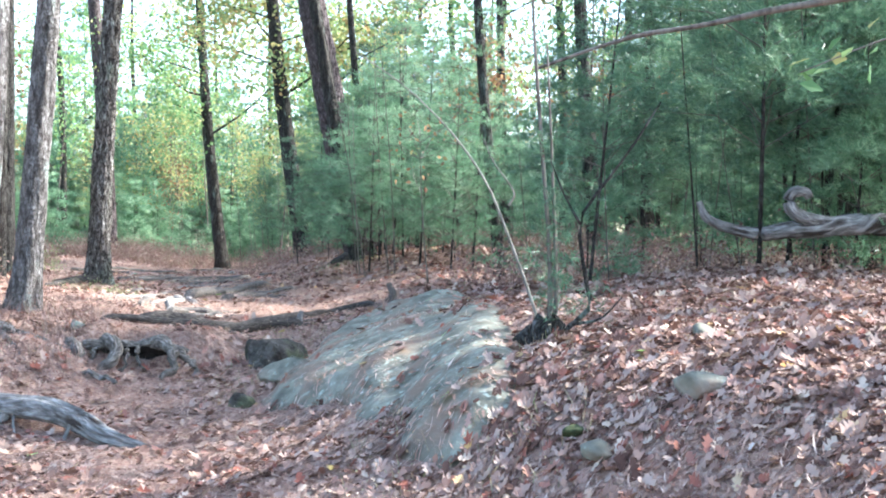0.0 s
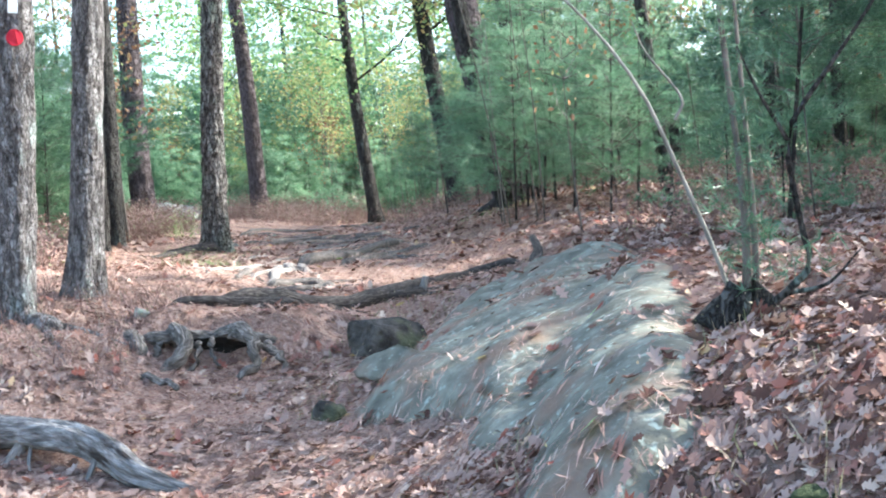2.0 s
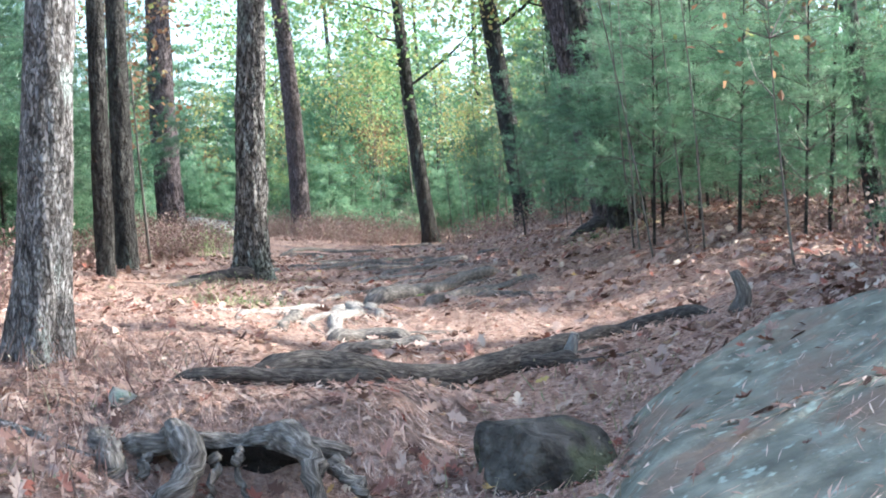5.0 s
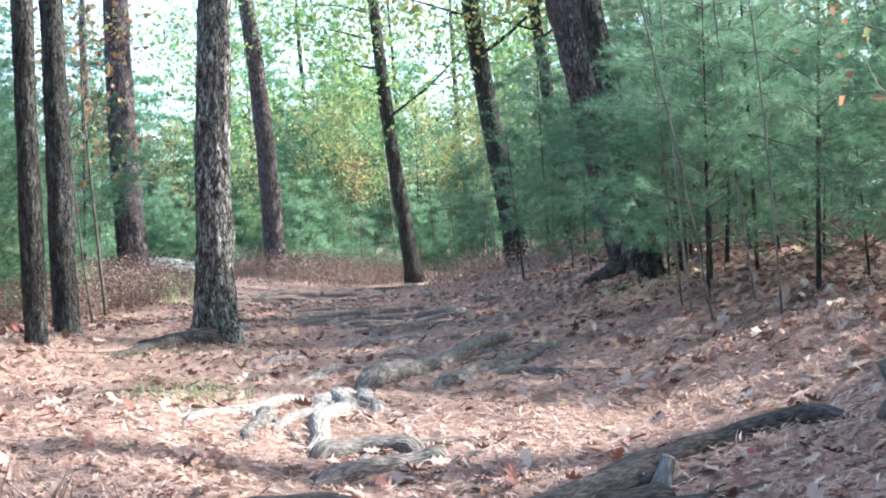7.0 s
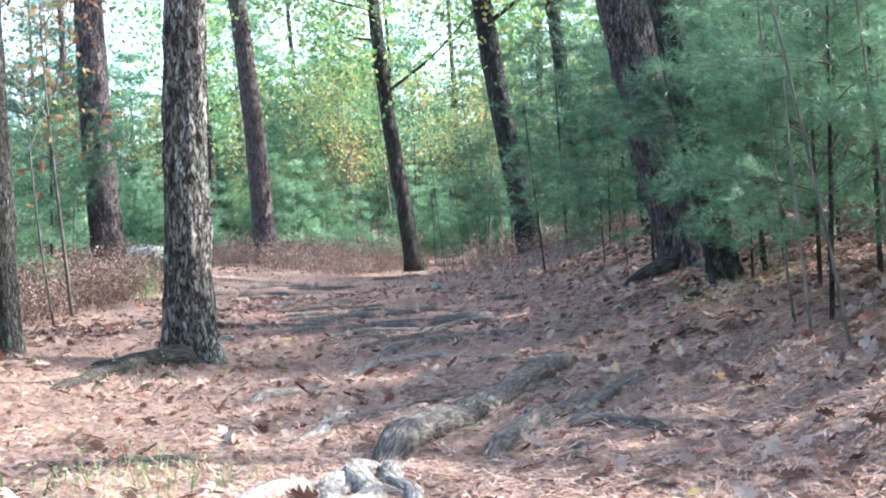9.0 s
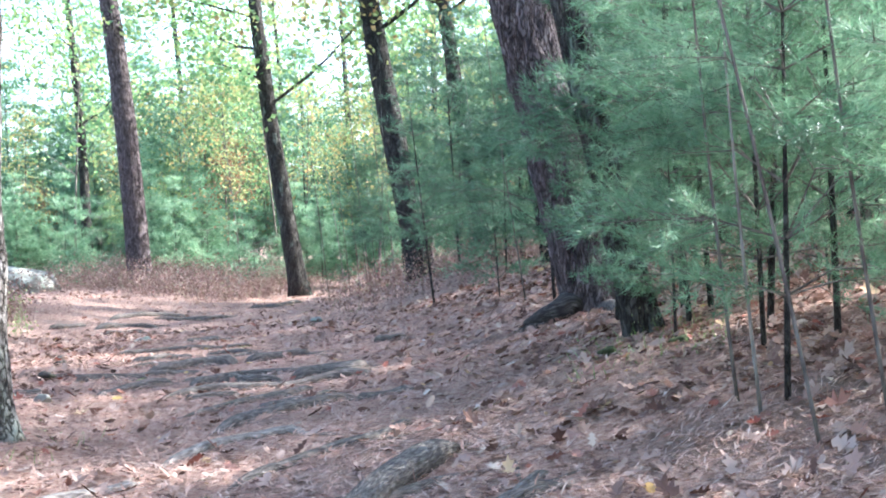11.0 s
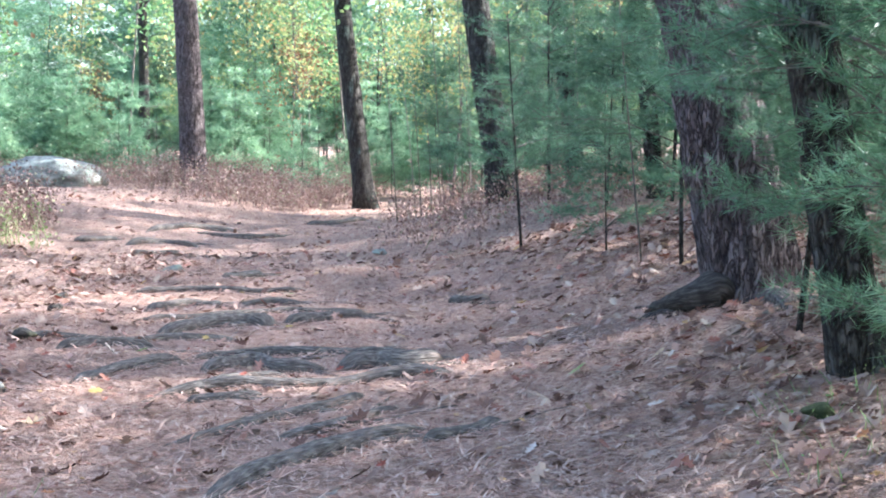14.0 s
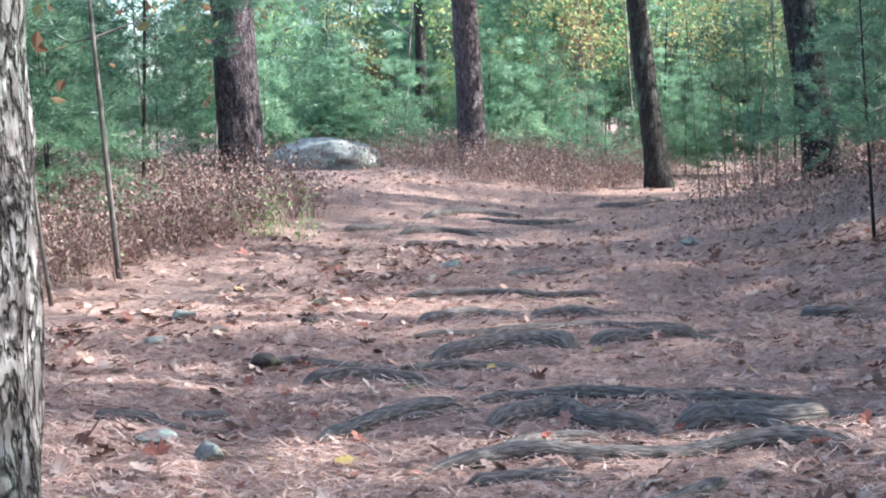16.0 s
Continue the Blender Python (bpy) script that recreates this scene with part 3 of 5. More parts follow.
tree("pine_tree", 6.05, 18.0, 0.36, (-0.21, 0.0), 14, BARK_DARK, PINE_B, "leaning dark pine trunk on the bank", 0.45, 3.0, 240, "needle", seed=25)
tree("oak_tree", 1.2, 19.0, 0.16, (-0.08, 0.0), 11, BARK_DARK, LEAF_RUST, "thin dark oak on the bank", 0.4, 2.4, 180, seed=26)
tree("oak_tree", 1.6, 27.4, 0.20, (-0.06, 0.0), 12, BARK_DARK, LEAF_GOLD, "thin dark oak in the pine thicket", 0.4, 2.6, 180, seed=27)
tree("oak_tree", -15.2, 52.0, 0.34, (-0.04, 0), 15, BARK_DARK, LEAF_GREEN, "far grey oak in thin leaf", 0.25, 3.8, 520, seed=28)

# wood all round and behind; unseen trees added to enclose and cast shade
spots_far = ((-9.5, 8), (-12, 14), (-13, 21), (-10, 2), (-5, -3), (1, -5), (6, -2), (8, 4), (6.5, 8.5), (9.5, 10.5), (15, 28), (8.5, 30), (5, 31), (11, 33),
             (-1.5, 63), (7, 60), (-18, 30), (-21, 42), (-17, 24), (-22, 56), (-11, 62), (-5, 60), (2, 64), (12, 58), (-17, 70), (-8, 74), (-28, 66))
for k, (tx, ty) in enumerate(spots_far):
    pine = k % 3 == 1
    tree("pine_tree" if pine else "oak_tree", tx, ty, 0.24 + 0.03 * (k % 5), (-0.02 + 0.012 * (k % 4), 0.01), 13 + k % 5, BARK_PINE if pine else BARK_DARK,
         PINE_B if pine else (LEAF_GOLD, LEAF_GREEN, LEAF_RUST, LEAF_GOLD)[k % 4], "tall pine trunk in the wood" if pine else "tall autumn oak in the wood",
         0.38, 3.4, 210, "needle" if pine else "leaf", seed=60 + k, limbs=6, leaf_size=0.18)


# mostly unseen pines, added so that their crowns shade bank and trail
for k, (tx, ty) in enumerate(((6.2, 11), (9.5, 8.2), (7.6, 14.6), (11.2, 15.5), (13.5, 14.5), (10.2, 12.8), (14.2, 18.4), (7.5, 11.6), (16, 16.5), 
                               (11.8, 27), (4.6, 28.5), (7.2, 33), (3.4, 35), (5.6, 38.5), (8.5, 41), (1.6, 37.4), (0.4, 40.6))):
    tree("pine_tree", tx, ty, 0.26 + 0.02 * (k % 5), (-0.03 + 0.015 * (k % 4), 0.01), 14 + k % 4, BARK_DARK, PINE_B, "tall dark pine added east of the trail for shade",
         0.36, 3.0, 430 if k < 8 else 300, "needle", seed=130 + k, limbs=9)


def pine_sapling(name, tall, seed, mat, step, bare=0.25, blade=(7, 0.165, 0.0145), gap=(0.30, 0.50), reach=0.36):
    """A young white pine: thin trunk, whorls of branches, each a flat plume of side twigs with tufts of needles."""
    gen = np.random.default_rng(seed)
    root = empty(name, 0, 0, -50)
    line = trunk_line(0, 0, (gen.uniform(-0.03, 0.03), 0), tall, gen, 0.3, 0.04)
    r0 = 0.0042 * tall + 0.006
    v, f = tube(line, r0 * (1 - 0.85 * line[:, 2] / tall), 7, rough=0.1)
    part("trunk", v, f, BARK_DARK, root, smooth=True)
    wood, places, ways = [], [], []
    z = tall * bare
    while z < tall * 0.99:
        i = int(np.argmin(abs(line[:, 2] - z)))
        turn = gen.uniform(0, 6.28)
        count = int(gen.integers(3, 6))
        for k in range(count):
            a = turn + 6.283 * k / count + gen.uniform(-0.4, 0.4)
            ln = min(1.9, 0.25 + reach * (tall - z)) * gen.uniform(0.45, 1.15)
            out = np.array([math.cos(a), math.sin(a), 0])
            lift = gen.uniform(0.1, 0.85)
            c = smooth_line([line[i], line[i] + out * ln * 0.5 + [0, 0, lift * ln * 0.5], line[i] + out * ln + [0, 0, lift * ln * 0.45]], 8)
            wood.append(tube(c[[0, 3, 7]], [0.009, 0.006, 0.002], 3, cap=False))
            lat = np.array([-math.sin(a), math.cos(a), 0])
            n = max(4, int(ln / 0.10))
            for j in range(n + 1):
                t = 0.28 + 0.72 * j / n
                q0 = np.array([np.interp(t, np.linspace(0, 1, 8), c[:, q]) for q in range(3)])
                if j == n:
                    d, tl = unit(out + [0, 0, 0.25]), 0.16
                else:
                    d = unit(out * 0.8 + lat * (1 if j % 2 else -1) * gen.uniform(0.3, 1.1) + [0, 0, gen.uniform(-0.45, 0.75)])
                    tl = ln * 0.40 * (1.25 - t) * gen.uniform(0.5, 1.3) + 0.10
                    if step < 0.05:
                        wood.append(tube([q0, q0 + d * tl], [0.004, 0.0015], 3, cap=False))
                m = max(2, int(tl / step))
                u = np.linspace(0.25, 1.0, m)[:, None]
                places.append(q0 + d * tl * u + gen.normal(size=(m, 3)) * 0.02)
                ways.append(np.repeat(unit(d + [0, 0, 0.18])[None], m, axis=0))
        z += gen.uniform(*gap)
    v, f = join(wood)
    tagged(part("branchwork", v, f, TWIG, root), kind="stuff")
    v, f = needles(np.vstack(places), np.vstack(ways), *blade, gen, 0.62)
    tagged(part("foliage", v, f, mat, root), kind="stuff")
    return tagged(root, "young white pine with soft blue green needles", "tree", "pine saplings in the wood")


NEAR, MID, BACK = (10, 0.115, 0.0046), (7, 0.17, 0.0125), (6, 0.26, 0.026)
near_kinds = [pine_sapling("pine_sapling", 3.6, 201, PINE_A, 0.035, 0.16, NEAR), pine_sapling("pine_sapling", 4.6, 202, PINE_A, 0.038, 0.18, NEAR), pine_sapling("pine_sapling", 2.2, 203, PINE_A, 0.034, 0.10, NEAR, (0.26, 0.4))]
far_kinds = [pine_sapling("pine_sapling", 5.5, 211, PINE_B, 0.07, 0.14, MID), pine_sapling("pine_sapling", 6.5, 212, PINE_B, 0.07, 0.22, MID), pine_sapling("pine_sapling", 4.2, 213, PINE_A, 0.065, 0.10, MID),
             pine_sapling("pine_sapling", 7.0, 214, PINE_B, 0.07, 0.24, MID)]
back_kinds = [pine_sapling("pine_sapling", 7.0, 221, PINE_A, 0.13, 0.08, BACK), pine_sapling("pine_sapling", 9.0, 222, PINE_A, 0.14, 0.12, BACK), pine_sapling("pine_sapling", 5.0, 223, PINE_A, 0.12, 0.05, BACK)]
used_first = set()


def plant(kinds, k, x, y, size=1.0, turn=None, lean=(0, 0), label=""):
    src = kinds[k % len(kinds)]
    m = pose(x, y, h1(x, y) - 0.03, lean[0], lean[1], turn if turn is not None else (k * 137) % 360) @ Matrix.Scale(size, 4)
    if src.name in used_first:
        ob = copy_thing(src, m)
    else:
        used_first.add(src.name)
        src.matrix_basis = m
        ob = src
    return tagged(ob, label)


# boughs in front of the big pine and the saplings on the bank beside it
for k, (px, py, size) in enumerate(((-0.82, 22.25, 0.95), (-0.45, 21.5, 0.85), (-0.95, 21.9, 0.7), (-0.62, 20.75, 0.8), (-1.2, 23.6, 0.85), (0.1, 22.4, 1.0), (-0.70, 19.75, 0.8), (0.05, 19.3, 0.9), (0.55, 20.2, 1.0), (0.5, 18.2, 0.8),
                                    (-1.6, 27.2, 0.9), (-2.2, 28.6, 0.95), (-0.6, 26.2, 1.0), (0.6, 24.4, 1.1), (1.3, 21.8, 1.1), (-0.75, 23.2, 1.0), (-3.1, 30.5, 0.8), (1.1, 16.6, 0.8), (-0.62, 22.7, 1.1), (-0.25, 20.7, 0.9), (0.35, 21.2, 1.1), (-0.1, 23.3, 1.1), (0.8, 19.2, 1.0))):
    plant(near_kinds, k, px, py, size, lean=(0, -3))
for k, (px, py, size) in enumerate(((-3.0, 34.8, 0.8), (-2.0, 36.5, 0.95), (-1.2, 34.0, 0.9), (-0.6, 31.5, 0.9), (-2.2, 32.6, 0.7), (-4.5, 40.6, 0.8), (-0.2, 35.5, 1.0), (-3.3, 40.3, 1.0), (-1.0, 28.6, 0.8))):
    plant(far_kinds, k, px, py, size)
plant(near_kinds, 2, -8.4, 44.0, 1.2, label="small bright green pine standing in sunlight")
plant(near_kinds, 2, -12.2, 46.8, 1.5, label="small bright green pine standing in sunlight")
plant(near_kinds, 2, -13.3, 47.6, 1.4, label="small bright green pine standing in sunlight")
plant(near_kinds, 2, -10.4, 47.5, 1.35, label="small bright green pine standing in sunlight")
gen = np.random.default_rng(5)
k = 0
while k < 48:
    px, py = gen.uniform(-4, 9.5), gen.uniform(13.6, 42)
    edge = 1.3 if py < 19 else (0.7 if py < 27 else along(np.array(py), BANK_EDGE) + 1.0)
    if px < edge or abs(px - 3.42) + abs(py - 27.6) < 0.6 or px > 2.5 + (py - 1) * 0.40:
        continue
    plant(far_kinds, k, px, py, gen.uniform(0.6, 1.05), lean=(gen.uniform(-3, 3), gen.uniform(-4, 2)))
    k += 1
for k in range(20):
    plant(back_kinds, k, gen.uniform(0, 16), gen.uniform(38, 62), gen.uniform(0.8, 1.1))
for k in range(36):
    px, py = gen.uniform(-24, -10.2), gen.uniform(17, 72)
    if py > 28:
        px = gen.uniform(-27, -13.2)
    if 37 < py < 48 and px > -18.5:
        py += 12
    plant(back_kinds, k + 2, px, py, gen.uniform(0.6, 1.0), lean=(gen.uniform(-3, 3), gen.uniform(-3, 3)))
for k in range(16):
    plant(back_kinds, k, gen.uniform(-17, 0), gen.uniform(57, 72), gen.uniform(0.5, 0.9))
for k in range(12):
    plant(back_kinds, 2, gen.uniform(-12, -3.5), gen.uniform(45.5, 49), gen.uniform(0.35, 0.65))
for k, (px, py) in enumerate(((-12.9, 33.8), (-12.6, 31.6), (-13.6, 35.5), (-12.0, 30.0), (-13.0, 28.6), (-11.3, 27.4), (-11.0, 30.5), (-10.6, 31.7), (-11.7, 31.9), (-10.6, 28.6), (-10.4, 29.7), (-11.2, 29.0), (-12.2, 34.6), (-8.6, 18.4), (-9.2, 19.8), (-9.1, 16.6), (-10.4, 23.5), (-10.2, 25.5), (-14.4, 32.4), (-8.2, 15.4), (-9.6, 21.5), (-6.9, 17.3), (-6.6, 15.7), (-7.3, 19.3), (-7.6, 16.6), (-9.3, 26.0), (-9.9, 27.2), (-10.3, 26.4))):
    plant(far_kinds, k, px - 0.55, py, 0.68 + 0.05 * (k % 4))


def leafy_sapling(tall, seed, mat, label, count=0):
    """A slight broad-leaved tree with a thin airy crown."""
    gen = np.random.default_rng(seed)
    root = empty("sapling", 0, 0, -50)
    line = trunk_line(0, 0, (gen.uniform(-0.06, 0.06), 0), tall, gen, 0.3, 0.12)
    v, f = tube(line, (0.0042 * tall + 0.005) * (1 - 0.86 * line[:, 2] / tall), 7, rough=0.1)
    part("trunk", v, f, TWIG, root, smooth=True)
    wood, spots = [], []
    for k in range(int(tall * 3.2)):
        z = tall * (0.36 + 0.62 * gen.uniform(0, 1) ** 0.8)
        i = int(np.argmin(abs(line[:, 2] - z)))
        a = gen.uniform(0, 6.28)
        ln = gen.uniform(0.5, 1.7) * (1.15 - 0.6 * z / tall)
        d = np.array([math.cos(a), math.sin(a), gen.uniform(0.3, 0.9)])
        c = smooth_line([line[i], line[i] + d * ln * 0.5 + gen.normal(size=3) * 0.08, line[i] + d * ln], 5)
        wood.append(tube(c[[0, 2, 4]], [0.011, 0.007, 0.003], 3, cap=False))
        spots.extend(c[2:])
    v, f = join(wood)
    tagged(part("branchwork", v, f, TWIG, root), kind="stuff")
    spots = np.array(spots)
    n = count or int(tall * 140)
    v, f = leaves(spots[gen.integers(0, len(spots), n)] + gen.normal(size=(n, 3)) * 0.26, 0.13, gen)
    tagged(part("foliage", v, f, mat, root), kind="stuff")
    return tagged(root, label, "tree", "autumn saplings in the wood")


leaf_kinds = [leafy_sapling(7, 301, LEAF_GOLD, "slender sapling with golden autumn leaves"), leafy_sapling(6, 302, LEAF_GREEN, "slender sapling with yellow green leaves"),
              leafy_sapling(5, 303, LEAF_RUST, "slender sapling with rusty oak leaves"), leafy_sapling(8, 304, LEAF_GREEN, "tall thin sapling with yellow green leaves"),
              leafy_sapling(6.5, 305, LEAF_GOLD, "thin sapling with golden leaves and bare stem")]
for k in range(46):
    px, py = gen.uniform(-20, -2.5), gen.uniform(50, 72)
    if k % 3 == 0:
        px, py = gen.uniform(-22, -9.8), gen.uniform(18, 44)
        if py > 27:
            px = gen.uniform(-23, -12.8)
    if 38 < py < 48 and -18 < px < -8:
        py += 11
    plant(leaf_kinds, k, px, py, gen.uniform(0.75, 1.2), lean=(gen.uniform(-4, 4), gen.uniform(-4, 4)))
for k in range(14):
    plant(leaf_kinds, k, gen.uniform(1.5, 9), gen.uniform(24, 50), gen.uniform(0.8, 1.2))
for k in range(24):
    plant(back_kinds, k, gen.uniform(-16, 1), gen.uniform(59, 68), gen.uniform(0.9, 1.4))
for k in range(34):
    kinds, which = (leaf_kinds, (1, 3)[k % 2]) if k % 2 == 0 else (back_kinds, k)
    px, py = gen.uniform(-14, -1), gen.uniform(46.5, 60)
    plant(kinds, which, px, py, gen.uniform(0.7, 1.15) if py > 55 else gen.uniform(0.3, 0.5))
for k in range(22):
    py = gen.uniform(14, 27)
    plant(far_kinds, k, 1.0 + (py - 1.6) * gen.uniform(0.20, 0.38), py, gen.uniform(0.75, 1.1), lean=(gen.uniform(-3, 3), gen.uniform(-4, 2)))
for k in range(16):
    py = gen.uniform(27, 44)
    plant(back_kinds, k, 1.0 + (py - 1.6) * gen.uniform(0.10, 0.38), py, gen.uniform(0.8, 1.2))
for k, (px, py, s) in enumerate(((-9.2, 46.0, 0.9), (-8.6, 48.2, 1.0), (-9.9, 47.6, 0.9), (-5.6, 45.2, 1.0), (-4.9, 42.2, 0.7), (-5.5, 41.0, 0.6), (-3.2, 44.0, 1.25), (-2.0, 42.0, 1.2), (-4.4, 46.5, 1.3), (-1.2, 46.0, 1.3))):
    plant(leaf_kinds, k, px, py, s)

for k in range(15):
    plant(back_kinds, k, gen.uniform(-25, -15), gen.uniform(57, 70), gen.uniform(0.9, 1.45))
for k in range(12):
    plant(back_kinds, 2, gen.uniform(-18, -12.3), gen.uniform(45.4, 50), gen.uniform(0.3, 0.6))
for k, (tx, ty) in enumerate(((-23.5, 54), (-9.2, 66))):
    tree("pine_tree", tx, ty, 0.30, (0.0, 0.01), 17, BARK_PINE, PINE_B, "tall pine trunk in the wood", 0.2, 3.4, 520, "needle", seed=180 + k, limbs=11)

sprig_kinds = [leafy_sapling(3.4, 311, LEAF_RUST, "thin sapling with a few orange leaves", 60)]
for px, py, s in ((-8.75, 26.7, 0.95), (0.25, 16.4, 0.6), (-11.9, 33.2, 1.3), (-6.3, 16.2, 0.75)):
    plant(sprig_kinds, 0, px, py, s)
for px, py in ((-13.2, 37.0), (0.9, 24.5)):
    plant(leaf_kinds, 2, px, py, 1.0)
plant([leafy_sapling(5.6, 312, LEAF_RUST, "slight oak sapling with thin rusty green leaves", 330)], 0, -9.3, 28.4)

# low twig with yellow green leaves reaching over the path
twig = empty("sapling", 3.9, 7.3, h1(3.9, 7.3) - 0.05)
z0 = h1(3.9, 7.3) - 0.05
v, f = tube(smooth_line([(0, 0, 0), (0.05, 0, 1.2), (0.0, 0.1, 2.6), (0.1, 0.1, 4.0)], 14), np.linspace(0.03, 0.01, 14), 7, rough=0.1)
part("trunk", v, f, TWIG, twig, smooth=True)
c = smooth_line([(0.0, 0.05, 1.7), (-0.6, -0.1, 2.25 - z0 + 0.2), (-1.2, -0.25, 2.32 - z0), (-1.7, -0.36, 2.12 - z0)], 12)
v, f = tube(c, np.linspace(0.010, 0.003, 12), 5)
part("branch", v, f, TWIG, twig)
tg = np.random.default_rng(61)
v, f = leaves(np.vstack([c[5:]] * 4) + tg.normal(size=(28, 3)) * 0.07, 0.11, tg, 0.4)
tagged(part("foliage", v, f, LEAF_GREEN, twig), kind="stuff")
tagged(twig, "thin sapling with bright yellow green leaves", "tree")

# bare thin stems standing in the thicket
for k in range(64):
    px, py = gen.uniform(0.9, 9), gen.uniform(13.5, 34)
    if k > 56:
        px, py = gen.uniform(-6, -3.4), gen.uniform(36, 46)
    tall = gen.uniform(2.5, 5.5)
    line = trunk_line(0, 0, (gen.uniform(-0.16, 0.06), 0), tall, gen, 0.3, 0.11)
    v, f = tube(line, gen.uniform(0.006, 0.014) * (1 - 0.8 * line[:, 2] / tall), 6, rough=0.1)
    ob = part("dead_sapling", v, f, (BARK_DARK, TWIG, PALE_TWIG)[k % 5 if k % 5 < 3 else 1], smooth=True)
    ob.matrix_basis = pose(px, py, h1(px, py) - 0.04)
    tagged(ob, "thin bare dark stem in the thicket", "sapling", "bare stems in the thicket")
for k, (px, py, lean, tall, pale) in enumerate(((-0.89, 19.92, -0.10, 3.2, 0), (-0.83, 19.67, -0.08, 2.6, 1), (-0.70, 19.1, -0.16, 4.2, 0), (-0.39, 19.27, -0.05, 4.4, 0), (-0.27, 18.7, -0.07, 3.6, 0),
                                                (-4.9, 38.4, -0.12, 6, 0), (-5.6, 37.6, -0.13, 5.5, 0), (-4.55, 38.0, -0.09, 6, 0), (-2.5, 33.3, -0.12, 3.4, 1), (-1.9, 27.8, -0.06, 3.0, 0))):
    line = trunk_line(0, 0, (lean, 0), tall, gen, 0.25, 0.10)
    v, f = tube(line, 0.0095 * (1 - 0.7 * line[:, 2] / tall), 7, rough=0.15)
    ob = part("dead_sapling", v, f, (TWIG, PALE_TWIG)[pale], smooth=True)
    ob.matrix_basis = pose(px, py, h1(px, py) - 0.04)
    tagged(ob, ("thin dark leaning stem beside the trail", "thin pale dead stem beside the trail")[pale], "sapling", "bare stems in the thicket")

# distance: the wood goes on all round
fargen = np.random.default_rng(77)
for label, mat, n, size, zmax in (("distant autumn wood in gold and green leaf", LEAF_GREEN, 20000, 0.24, 21), ("distant dark green pine wood", PINE_B, 100000, 0.27, 22)):
    a = fargen.uniform(0, 6.283, n)
    d = fargen.uniform(78, 105, n)
    p = np.stack([-3 + np.cos(a) * d, 20 + np.sin(a) * d, fargen.uniform(0, 1, n) ** 1.3 * zmax + 1.0], axis=1)
    v, f = leaves(p, size * 1.8, fargen)
    tagged(part("far_wood", v, f, mat), label, "wood", kind="stuff")

# ---- roots, logs and stumps ----


ROOT_LINES = []


def root_on_ground(points, r0, r1, mat=ROOTWOOD, label="gnarled exposed root crossing the needle covered trail", lift=0.35, name="tree_root", seed=0.0, end=0.5):
    """A root that snakes along the soil and dives into it at both ends."""
    p = smooth_line([(a, b, 0) for a, b in points], max(20, 12 * len(points)))
    n = len(p)
    t = np.linspace(0, 1, n)
    r0, r1 = r0 * 1.25, r1 * 1.25
    r = (r0 + (r1 - r0) * t) * (0.94 + 0.12 * np.sin(t * 4 + seed * 2) ** 2)
    dive = np.minimum(1, np.minimum(t, 1 - t) / 0.20)
    dive = dive * dive * (3 - 2 * dive)
    wob = np.array([noise.noise(Vector((float(a) * 4, float(b) * 4, seed))) for a, b in p[:, :2]])
    p[:, 2] = top(p[:, 0], p[:, 1]) + r * (lift - 0.1) - (1 - dive) * r * 0.9 + wob * r * 0.35
    ROOT_LINES.append((p[:, :2], float(max(r0, r1))))
    root = tagged(wood(name, p, r * (0.18 + 0.82 * dive), 18, mat, rough=0.16, grain=2.2, seed=seed, flat=0.80, ridge=0.010 * min(1, r0 / 0.06)), label, "root", "roots across the trail")
    g = np.random.default_rng(int(abs(seed) * 100) + 3)
    for q in range(2 if len(points) > 2 else 1):
        i = int(g.integers(n // 4, 3 * n // 4))
        d = p[i + 1] - p[i]
        side = np.array([-d[1], d[0]]) / (np.linalg.norm(d[:2]) + 1e-9) * (1 if q else -1)
        ln = g.uniform(0.25, 0.6)
        along_it = d[:2] / (np.linalg.norm(d[:2]) + 1e-9)
        c = smooth_line([(*(p[i, :2] + (side * s + along_it * u) * ln), 0) for s, u in ((0, 0), (0.25, 0.5), (0.45, 1.0), (0.8, 1.3))], 10)
        rr = np.linspace(r[i] * 0.5, r[i] * 0.2, 10)
        c[:, 2] = top(c[:, 0], c[:, 1]) + rr * 0.1 - np.linspace(0, 1, 10) ** 3 * rr * 2
        wood("rootlet", c, rr, 9, mat, root, rough=0.2, grain=4, seed=seed + q)
    return root


def rt(points, r0, r1, *a, **k):
    root_on_ground(points, r0, r1, *a, seed=points[0][0] * 3.1 + points[0][1], **k)


rt([(-2.92, 17.2), (-2.86, 17.8), (-2.70, 18.4), (-2.55, 19.2), (-2.34, 19.9), (-2.12, 20.4)], 0.085, 0.07, lift=0.5)
rt([(-2.50, 17.35), (-2.42, 17.8), (-2.30, 18.4), (-2.06, 18.9), (-1.83, 19.2), (-1.6, 19.3)], 0.055, 0.035)
rt([(-2.22, 18.25), (-2.0, 18.35), (-1.8, 18.2), (-1.62, 18.0)], 0.04, 0.03)
rt([(-2.12, 17.9), (-2.06, 17.7), (-2.14, 17.45)], 0.025, 0.02)
rt([(-2.2, 18.3), (-1.92, 19.1), (-1.75, 19.6)], 0.035, 0.025)
PALE = "pale worn root polished by feet in sunlight"
rt([(-2.86, 17.55), (-2.93, 17.1), (-2.80, 16.75), (-2.84, 16.3), (-2.72, 15.8), (-2.76, 15.4)], 0.065, 0.025, PALE_ROOT, PALE)
rt([(-2.84, 17.5), (-2.78, 17.05), (-2.66, 16.85), (-2.60, 16.5)], 0.05, 0.02, PALE_ROOT, PALE)
rt([(-2.90, 17.3), (-2.98, 16.9), (-2.90, 16.5), (-2.98, 16.1), (-2.92, 15.7)], 0.045, 0.02, PALE_ROOT, PALE)
